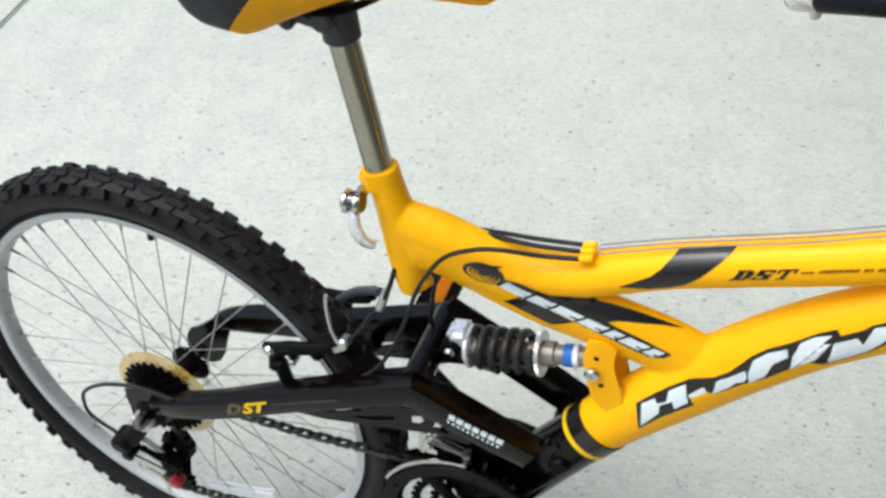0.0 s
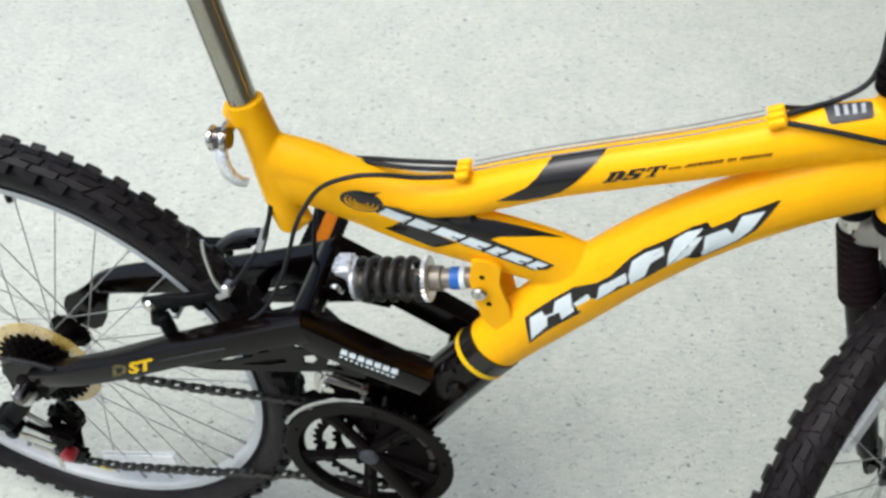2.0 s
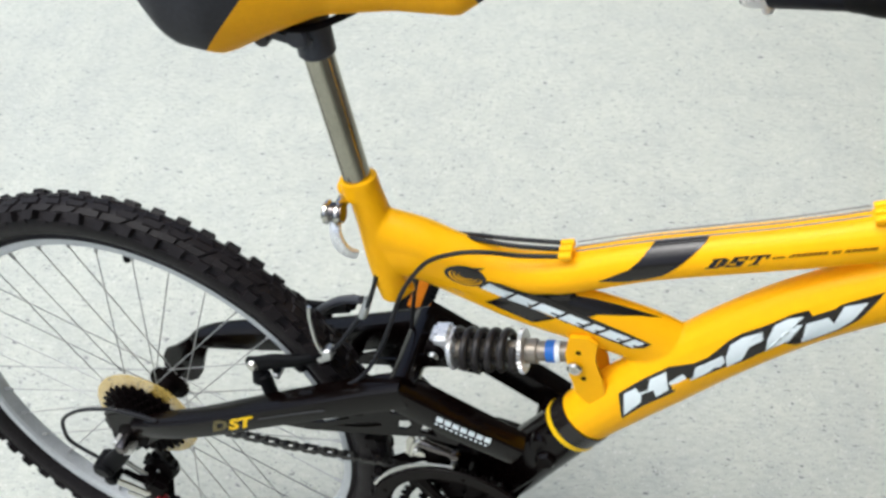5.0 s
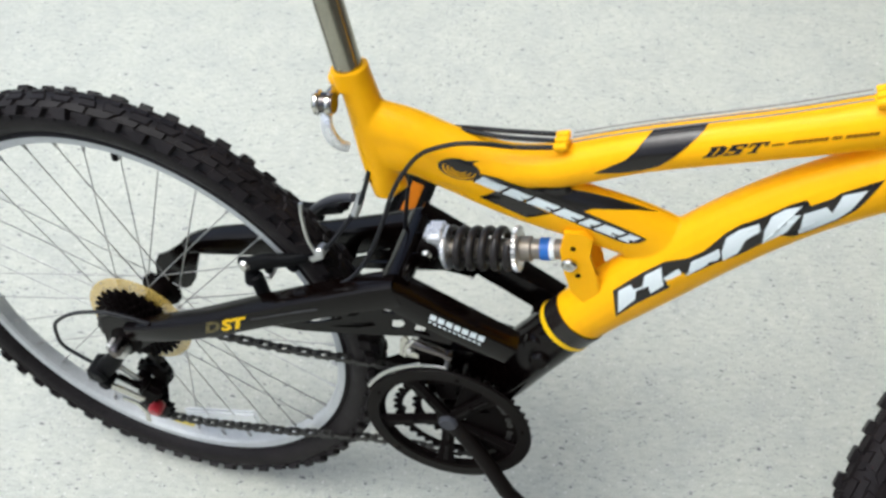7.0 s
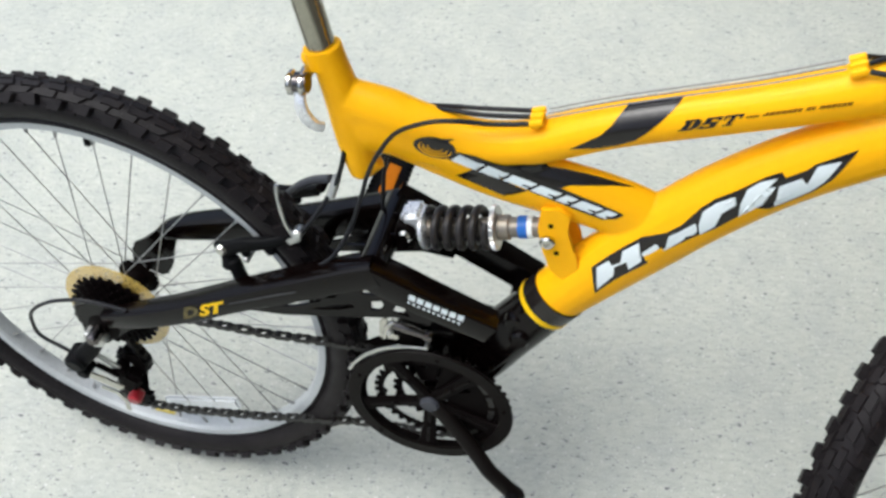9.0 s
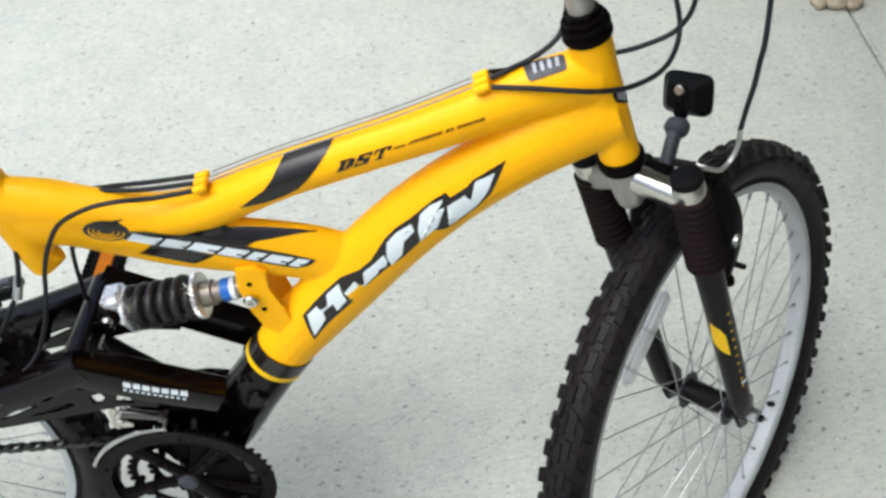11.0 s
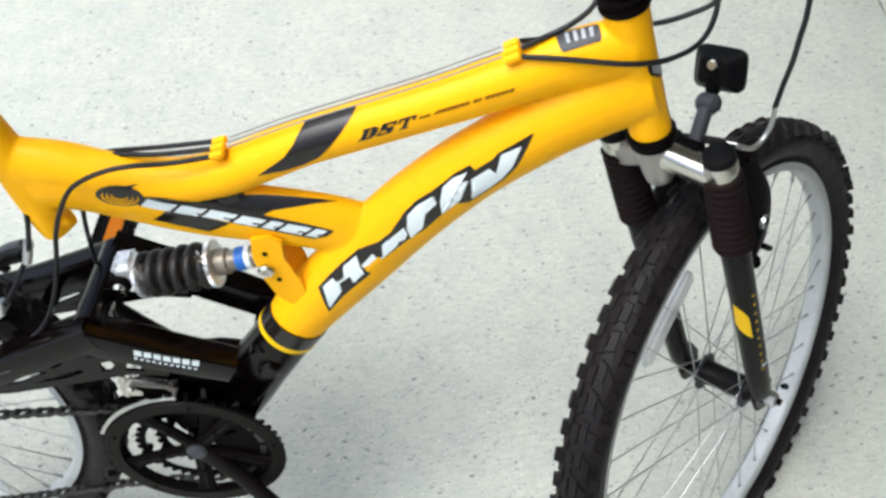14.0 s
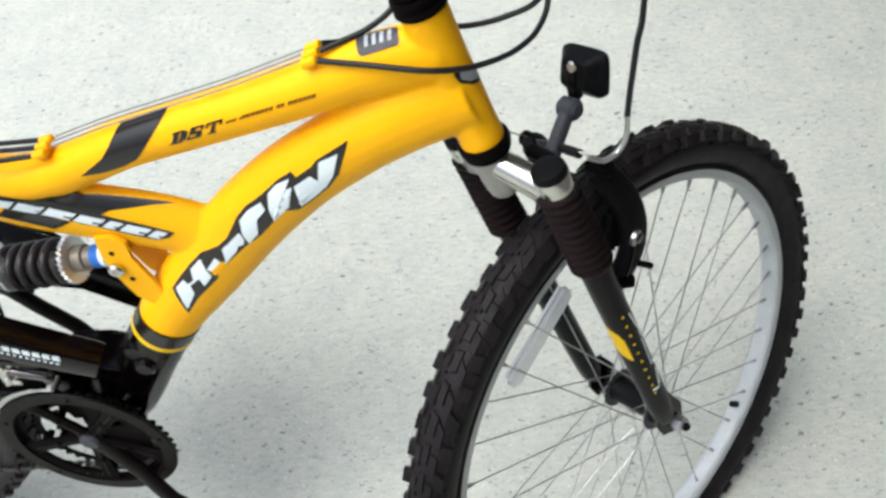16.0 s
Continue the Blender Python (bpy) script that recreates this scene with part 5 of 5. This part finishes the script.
on_bike("gear_cable", tube([(0.800, -0.0155, 0.4805), (0.836, -0.022, 0.4815), (0.881, -0.026, 0.4790), (0.908, -0.018, 0.4745), (0.928, -0.006, 0.4715), (0.948, 0.010, 0.471), (0.964, 0.032, 0.474), (0.972, 0.052, 0.490), (0.964, 0.066, 0.5215), (0.93, 0.075, 0.59), (0.88, 0.10, 0.64)], 0.0024), CABLE)
on_bike("brake_cable", tube([(0.800, -0.0060, 0.4825), (0.818, -0.001, 0.4885), (0.8355, 0.004, 0.4945), (0.8530, 0.008, 0.5060), (0.862, 0.016, 0.516), (0.866, 0.030, 0.535), (0.86, 0.05, 0.58), (0.83, 0.08, 0.63)], 0.0024), CABLE)
on_bike("gear_cable", tube([(0.800, 0.0035, 0.4830), (0.825, 0.018, 0.476), (0.87, 0.036, 0.474), (0.9135, 0.030, 0.4805), (0.9425, 0.030, 0.4890), (0.9645, 0.030, 0.5025), (0.9752, 0.032, 0.530), (0.965, 0.04, 0.58), (0.92, 0.06, 0.65)], 0.0024), CABLE)

# ---- decals, laid onto the frame ----


def decal(name, outline, mat, target, y, lift, label="", wrap=False, strip=False):
    bm = bmesh.new()
    if strip:
        vs, h = [bm.verts.new(q) for q in outline], len(outline)
        for k in range(h // 2 - 1):
            bm.faces.new((vs[k], vs[k + 1], vs[h - 2 - k], vs[h - 1 - k]))
        outline = []
    if outline:
        bm.faces.new([bm.verts.new(q if len(q) == 3 else (q[0], y, q[1])) for q in outline])
    return lay(name, bm, mat, target, lift, label, wrap)


def lay(name, bm, mat, target, lift, label="", wrap=False):
    """Lays a flat film onto the target's surface."""
    bmesh.ops.triangulate(bm, faces=bm.faces[:], ngon_method="EAR_CLIP")
    for _ in range(4):
        long = [e for e in bm.edges if e.calc_length() > 0.006]
        if not long:
            break
        bmesh.ops.subdivide_edges(bm, edges=long, cuts=1, use_grid_fill=False)
        bmesh.ops.triangulate(bm, faces=bm.faces[:])
    me = bpy.data.meshes.new(name)
    bm.to_mesh(me)
    bm.free()
    me.materials.append(mat)
    me.polygons.foreach_set("use_smooth", [True] * len(me.polygons))
    ob = new(name, me)
    ob.parent = target
    w = ob.modifiers.new("lay", "SHRINKWRAP")
    w.target, w.wrap_method, w.wrap_mode, w.offset = target, "PROJECT", "ABOVE_SURFACE", lift
    w.use_project_y, w.use_project_x, w.use_project_z = True, False, False
    w.use_negative_direction, w.use_positive_direction = False, True
    if wrap:
        w.wrap_method = "NEAREST_SURFACEPOINT"
    return tagged(ob, label)


decal("badge_backing", [(0.6058, 0.2126), (0.6200, 0.2317), (0.6323, 0.2467), (0.6502, 0.2666), (0.6715, 0.2798), (0.6831, 0.2917), (0.6934, 0.3024), (0.6980, 0.3170), (0.7091, 0.3302), (0.7250, 0.3433), (0.7329, 0.3509), (0.7459, 0.3633), (0.7585, 0.3722), (0.7628, 0.3677), (0.7782, 0.3799), (0.7831, 0.3863), (0.8137, 0.4080), (0.8096, 0.3970), (0.8005, 0.3720), (0.7885, 0.3551), (0.7734, 0.3406), (0.7580, 0.3280), (0.7450, 0.3285), (0.7289, 0.3104), (0.7162, 0.2956), (0.6984, 0.2808), (0.6814, 0.2635), (0.6611, 0.2440), (0.6600, 0.2341), (0.6440, 0.2170), (0.6313, 0.2030), (0.6138, 0.1781)], DECAL, main, -0.09, 0.0005, "black vinyl backing")


def badge_stroke(*outline):
    decal("badge_stroke", outline, WHITE, main, -0.09, 0.0010, "white vinyl shape")


badge_stroke((0.6113, 0.2150), (0.6224, 0.2276), (0.6259, 0.2231), (0.6340, 0.2297), (0.6342, 0.2437), (0.6485, 0.2595), (0.6502, 0.2411), (0.6542, 0.2373), (0.6433, 0.2228), (0.6398, 0.2323), (0.6286, 0.2218), (0.6297, 0.2108), (0.6153, 0.1852))
badge_stroke((0.6524, 0.2473), (0.6643, 0.2637), (0.6683, 0.2599), (0.6661, 0.2536), (0.6744, 0.2611), (0.6745, 0.2758), (0.6798, 0.2822), (0.6848, 0.2699), (0.6693, 0.2524), (0.6574, 0.2421))
badge_stroke((0.6797, 0.2808), (0.6964, 0.2992), (0.6996, 0.2910), (0.6975, 0.2842), (0.6909, 0.2807), (0.6884, 0.2744), (0.6796, 0.2647))
badge_stroke((0.6994, 0.2969), (0.7004, 0.3138), (0.7104, 0.3262), (0.7253, 0.3375), (0.7220, 0.3310), (0.7165, 0.3250), (0.7281, 0.3295), (0.7172, 0.3165), (0.7142, 0.2982), (0.7029, 0.2851))
badge_stroke((0.7312, 0.3313), (0.7338, 0.3476), (0.7432, 0.3580), (0.7563, 0.3655), (0.7532, 0.3606), (0.7486, 0.3533), (0.7572, 0.3568), (0.7504, 0.3440), (0.7502, 0.3338), (0.7327, 0.3151))
badge_stroke((0.7592, 0.3579), (0.7682, 0.3648), (0.7757, 0.3705), (0.7817, 0.3651), (0.7855, 0.3852), (0.8033, 0.3949), (0.7955, 0.3710), (0.7873, 0.3577), (0.7759, 0.3462), (0.7611, 0.3331), (0.7595, 0.3386), (0.7707, 0.3504))
decal("scuff_and_glint", [(0.6555, 0.2454), (0.6600, 0.2490), (0.6700, 0.2606), (0.6751, 0.2562), (0.6650, 0.2450), (0.6582, 0.2388)], YELLOW, main, -0.09, 0.0014, "scuffed patch down to the yellow paint")

# strut: black swooshes, a row of white blocks on a black band, a swirl
decal("strut_swoosh", [(0.4951, -0.0181, 0.3223), (0.5078, -0.0183, 0.3288), (0.5244, -0.0187, 0.3334), (0.5427, -0.0092, 0.3277), (0.5649, -0.0069, 0.3258), (0.5872, -0.0058, 0.3227), (0.6125, -0.0049, 0.3181), (0.6347, -0.0036, 0.3126), (0.6133, -0.0082, 0.3148), (0.5916, -0.0112, 0.3145), (0.5727, -0.0136, 0.3118), (0.5593, -0.0152, 0.3075), (0.5488, -0.0161, 0.3010), (0.5436, -0.0163, 0.2948), (0.5231, -0.0163, 0.3027), (0.5055, -0.0167, 0.3129)], DECAL, main, 0, 0.0005, wrap=True)
decal("strut_swoosh", [(0.4576, -0.0149, 0.3034), (0.4746, -0.0192, 0.3184), (0.4847, -0.0185, 0.3162), (0.5090, -0.0163, 0.3059), (0.5309, -0.0163, 0.2984), (0.5201, -0.0159, 0.2927), (0.5077, -0.0141, 0.2857), (0.4849, -0.0147, 0.2940)], DECAL, main, 0, 0.0005, wrap=True)
decal("strut_band", [(0.4605, -0.0223, 0.3399), (0.4768, -0.0222, 0.3384), (0.5033, -0.0193, 0.3298), (0.5320, -0.0139, 0.3175), (0.5732, -0.0153, 0.3046), (0.6045, -0.0160, 0.2954), (0.6288, -0.0166, 0.2867), (0.6217, -0.0169, 0.2802), (0.6081, -0.0162, 0.2761), (0.5868, -0.0161, 0.2819), (0.5348, -0.0163, 0.2991), (0.4994, -0.0169, 0.3114), (0.4510, -0.0204, 0.3276)], DECAL, main, 0, 0.0009, wrap=True)
BAND_LOW = [Vector(q) for q in ((0.4536, -0.0204, 0.3275), (0.5052, -0.0163, 0.3085), (0.6111, -0.0165, 0.2785))]
BAND_TOP = [Vector(q) for q in ((0.4626, -0.0221, 0.3377), (0.5154, -0.0150, 0.3157), (0.6228, -0.0165, 0.2870))]


def on_band(u, v):
    k, q = (0, u / 0.328) if u < 0.328 else (1, (u - 0.328) / 0.672)
    return tuple(BAND_LOW[k].lerp(BAND_LOW[k + 1], q).lerp(BAND_TOP[k].lerp(BAND_TOP[k + 1], q), v))


for u0, u1 in ((0.0, 0.155), (0.176, 0.305), (0.328, 0.484), (0.507, 0.645), (0.672, 0.747), (0.771, 0.908), (0.931, 1.0)):
    cut = u1 - 0.3 * (u1 - u0)
    decal("band_block", [on_band(u, v) for u, v in ((u0, 0), (u0, 1), (u1, 1), (u1, 0.43), (cut, 0.43), (cut, 0.22), (u1, 0.22), (u1, 0))], WHITE, main, 0, 0.0014, wrap=True)


def on_swirl(r, deg, rise=0.0):
    w = radians(deg)
    return (0.4375 + 0.0220 * r * math.cos(w), -0.0212 + 0.0008 * r * math.cos(w), 0.3398 + rise + 0.0132 * r * math.sin(w) - 0.0012 * r * math.cos(w))


decal("swirl", [on_swirl(1, q) for q in range(50, -291, -20)] + [(0.4468, -0.0205, 0.3515), (0.4571, -0.0191, 0.3526), (0.4510, -0.0205, 0.3497)], DECAL, main, 0, 0.0006, wrap=True)
for r_, rise, thick in ((0.78, -0.0005, 0.14), (0.57, 0.0002, 0.13), (0.35, 0.0007, 0.12)):
    turns = [12 - 234 * k / 12 for k in range(13)]
    rim_in = [on_swirl(r_ - thick * math.sin(math.pi * (k + 0.3) / 12.6), q, rise) for k, q in enumerate(turns)]
    decal("swirl", [on_swirl(r_, q, rise) for q in turns] + rim_in[::-1], YELLOW, main, 0, 0.0011, wrap=True, strip=True)
decal("top_tube_band", [(0.6142, -0.0041, 0.4084), (0.6301, -0.0040, 0.4141), (0.6467, -0.0039, 0.4199), (0.6612, -0.0034, 0.4250), (0.6581, -0.0099, 0.4217), (0.6530, -0.0152, 0.4160), (0.6458, -0.0196, 0.4074), (0.6367, -0.0220, 0.3963), (0.6246, -0.0215, 0.3827), (0.6102, -0.0204, 0.3740), (0.5943, -0.0208, 0.3681), (0.5675, -0.0222, 0.3630), (0.5832, -0.0221, 0.3744), (0.5936, -0.0214, 0.3830), (0.6023, -0.0187, 0.3935), (0.6086, -0.0124, 0.4027)], DECAL, main, 0, 0.0006, wrap=True)


def words(text, name, at, along, size, mat, target, shear=0.25, lift=0.0008, stretch=1.0):
    cu = bpy.data.curves.new(name, "FONT")
    cu.body, cu.size, cu.shear, cu.resolution_u, cu.offset = text, size, shear, 3, 0.0010
    ob = bpy.data.objects.new("scrap", cu)
    scene.collection.objects.link(ob)
    me = bpy.data.meshes.new_from_object(ob.evaluated_get(bpy.context.evaluated_depsgraph_get()))
    bpy.data.objects.remove(ob)
    m = Matrix.Translation(at) @ turn_y(-along) @ Matrix.Rotation(radians(90), 4, "X") @ Matrix.Diagonal((stretch, 1, 1, 1))
    me.transform(m)
    bm = bmesh.new()
    bm.from_mesh(me)
    bmesh.ops.triangulate(bm, faces=bm.faces[:])
    for _ in range(3):
        bmesh.ops.subdivide_edges(bm, edges=[e for e in bm.edges if e.calc_length() > 0.005], cuts=1)
        bmesh.ops.triangulate(bm, faces=bm.faces[:])
    bm.to_mesh(me)
    bm.free()
    me.materials.clear()
    me.materials.append(mat)
    o = new(name, me)
    o.parent = target
    w = o.modifiers.new("lay", "SHRINKWRAP")
    w.target, w.wrap_method, w.wrap_mode, w.offset = target, "PROJECT", "ABOVE_SURFACE", lift
    w.use_project_y, w.use_project_x, w.use_project_z = True, False, False
    return o


# slab lettering on the top tube, each letter of straight strokes: u0, v0, u1, v1
SLAB_D = ((0.0, 0.86, 0.80, 1.0), (0.0, 0.0, 0.80, 0.14), (0.10, 0.14, 0.46, 0.86), (0.58, 0.14, 1.0, 0.86))
SLAB_S = ((0.05, 0.83, 0.95, 1.0), (0.0, 0.0, 0.90, 0.17), (0.05, 0.40, 0.88, 0.60), (0.05, 0.60, 0.42, 0.83), (0.52, 0.17, 0.90, 0.40), (0.78, 0.66, 0.95, 0.83), (0.0, 0.17, 0.17, 0.34))
SLAB_T = ((-0.14, 0.83, 1.14, 1.0), (0.34, 0.13, 0.66, 0.83), (0.16, 0.0, 0.84, 0.13), (-0.14, 0.62, 0.06, 0.83), (0.94, 0.62, 1.14, 0.83))


def slab_letter(strokes, u0, wide):
    low, along = Vector((0.6605, 0.4003)), Vector((0.0455, 0.0153))
    up = Vector((0.0055, 0.0118))
    bm = bmesh.new()
    for a, b, c, e in strokes:
        q = [low + along * (u0 + wide * u) + up * v for u, v in ((a, b), (c, b), (c, e), (a, e))]
        bm.faces.new([bm.verts.new((p.x, -0.09, p.y)) for p in q])
    lay("top_tube_lettering", bm, DECAL, main, 0.0008)


slab_letter(SLAB_D, 0.0, 0.33)
slab_letter(SLAB_S, 0.365, 0.32)
slab_letter(SLAB_T, 0.745, 0.26)
rng = random.Random(3)
x = 0.7145
while x < 0.797:
    w_ = rng.uniform(0.0018, 0.0046)
    z = 0.4236 + (x - 0.7145) * 0.345
    h_ = 0.0024 if x < 0.728 else 0.0034
    decal("lettering_bar", [(x, z), (x + w_, z + w_ * 0.345), (x + w_ + 0.0008, z + w_ * 0.345 + h_), (x + 0.0008, z + h_)], SMALLPRINT, main, -0.09, 0.0006)
    x += w_ + (0.0030 if rng.random() < 0.13 else 0.0004)
TAG = [Vector(q) for q in ((0.8270, 0.0038, 0.4905), (0.8612, -0.0003, 0.5025), (0.8640, -0.0140, 0.4940), (0.8320, -0.0148, 0.4830))]


def on_tag(u, v):
    return tuple(TAG[0].lerp(TAG[1], u).lerp(TAG[3].lerp(TAG[2], u), v))


decal("grey_tag", [on_tag(0, 0.14), on_tag(0.05, 0), on_tag(0.5, 0), on_tag(0.95, 0), on_tag(1, 0.14), on_tag(1, 0.84), on_tag(0.95, 1), on_tag(0.5, 1), on_tag(0.05, 1), on_tag(0, 0.84)], TAGGREY, main, 0, 0.0008, "small dark grey tag with pale print", True)
for k in range(4):
    u = 0.17 + 0.185 * k
    decal("tag_bar", [on_tag(u + 0.04, 0.16), on_tag(u + 0.13, 0.16), on_tag(u + 0.11, 0.70), on_tag(u + 0.02, 0.70)], TAGPALE, main, 0, 0.0013, "", True)
decal("head_badge", [(0.9023, -0.0168, 0.4728), (0.9106, -0.0113, 0.4702), (0.9173, 0.0041, 0.4601), (0.9206, -0.0011, 0.4508), (0.9166, -0.0098, 0.4543), (0.9074, -0.0162, 0.4603), (0.9040, -0.0170, 0.4656)], DECAL, main, 0, 0.0006, "small dark head badge", True)
decal("badge_stroke", [(0.9066, -0.0151, 0.4694), (0.9129, -0.0096, 0.4669), (0.9172, -0.0018, 0.4616), (0.9188, -0.0036, 0.4555), (0.9143, -0.0111, 0.4585), (0.9080, -0.0154, 0.4633)], TAGPALE, main, 0, 0.0010, "", True)

# arm lettering and a row of white blocks
words("D", "worn_letter", (0.1455, -0.12, 0.0785), 27, 0.0210, WORN, arm_rear, 0.55, 0.0006, 1.5)
words("ST", "arm_lettering", (0.1690, -0.12, 0.0898), 27, 0.0212, LEMON, arm_rear, 0.55, 0.0006, 1.5)
# highlight along the arm's edge, painted as a thin grey film
decal("scuff_and_glint", [(0.2100, 0.1205), (0.2420, 0.1355), (0.2560, 0.1425), (0.2940, 0.1590), (0.2945, 0.1618), (0.2700, 0.1518), (0.2440, 0.1390), (0.2110, 0.1228)], TAGGREY, arm_rear, -0.12, 0.0005, "pale line painted as the arm's edge highlight")
for k in range(7):
    x, z = 0.4200 + 0.0087 * k, 0.1722 - 0.0041 * k
    decal("arm_mark", [(x, z), (x + 0.0072, z - 0.0029), (x + 0.0086, z + 0.0058), (x + 0.0020, z + 0.0085)], WHITE, arm_front, -0.12, 0.0006)
for k in range(11):
    x, z = 0.4190 + 0.0054 * k, 0.1660 - 0.00258 * k
    decal("arm_mark", [(x, z), (x + 0.0032, z - 0.0013), (x + 0.0034, z + 0.0022), (x + 0.0004, z + 0.0034)], WHITE, arm_front, -0.12, 0.0006)


# right fork leg: yellow flash, a row of dots and pale strokes
decal("leg_flash", [(0.9935, -0.0560, 0.1760), (0.9980, -0.0640, 0.1670), (1.0028, -0.0684, 0.1565), (1.0090, -0.0690, 0.1400), (1.0163, -0.0686, 0.1205), (1.0095, -0.0605, 0.1285), (1.0055, -0.0520, 0.1410)], LEMON, leg_right, 0, 0.0007, "yellow flash", True)
for k in range(10):
    t = k / 9
    x, y, z = 0.9962 + 0.0464 * t, -0.0722 + 0.0016 * t, 0.1887 - 0.1300 * t
    decal("leg_dot", [(x, y, z), (x + 0.0024, y - 0.0002, z - 0.0008), (x + 0.0031, y, z + 0.0022), (x + 0.0007, y, z + 0.0030)], LEMON, leg_right, 0, 0.0008, "", True)
for stroke in (
    [(1.0040, -0.0730, 0.1910), (1.0085, -0.0725, 0.1880), (1.0180, -0.0715, 0.1680), (1.0150, -0.0720, 0.1670)],
    [(1.0160, -0.0718, 0.1690), (1.0200, -0.0712, 0.1670), (1.0250, -0.0710, 0.1500), (1.0220, -0.0715, 0.1490)],
    [(1.0215, -0.0715, 0.1480), (1.0240, -0.0714, 0.1470), (1.0370, -0.0705, 0.1090), (1.0345, -0.0710, 0.1085)],
    [(1.0330, -0.0715, 0.1120), (1.0400, -0.0700, 0.1090), (1.0410, -0.0700, 0.1040), (1.0360, -0.0712, 0.1050)],
    [(1.0420, -0.0705, 0.0960), (1.0470, -0.0695, 0.0930), (1.0500, -0.0700, 0.0700), (1.0465, -0.0710, 0.0700)],
    [(1.0400, -0.0712, 0.0680), (1.0490, -0.0700, 0.0690), (1.0480, -0.0702, 0.0650), (1.0410, -0.0710, 0.0640)],
):
    decal("leg_stroke", stroke, WHITE, leg_right, 0, 0.0010, "", True)

# ---- loose edging beside the slabs ----
edge = box((0.20, 0.10, 0.065), (0, 0, 0.0325), bevel=0.006)
brick = new("edging_brick", finish("edging_brick", edge, BRICK))
brick.matrix_world = Matrix.Translation((1.785, 1.658, 0.012)) @ Matrix.Rotation(radians(-17.6), 4, "Z")
tagged(brick, "dark red edging brick beside pale stones", "brick")


def stone_mesh(r):
    b = bmesh.new()
    bmesh.ops.create_icosphere(b, subdivisions=3, radius=r)
    for v in b.verts:
        q = 1 + 0.25 * noise.noise(v.co * 22) + 0.10 * noise.noise(v.co * 60)
        v.co = Vector((v.co.x * q * 1.25, v.co.y * q, max(v.co.z * q * 0.7, -r * 0.55)))
    return finish("stone", b, STONE, 60)


for x, y, r, turn in ((1.668, 1.712, 0.046, 20), (1.688, 1.606, 0.019, 80), (1.722, 1.592, 0.022, 130), (1.760, 1.580, 0.019, 200)):
    o = new("edging_stone", stone_mesh(r))
    o.matrix_world = Matrix.Translation((x, y, r * 0.5)) @ Matrix.Rotation(radians(turn), 4, "Z")
    tagged(o, "pale rough landscaping stone beside an edging brick", "stone", "stones at the slab edge")
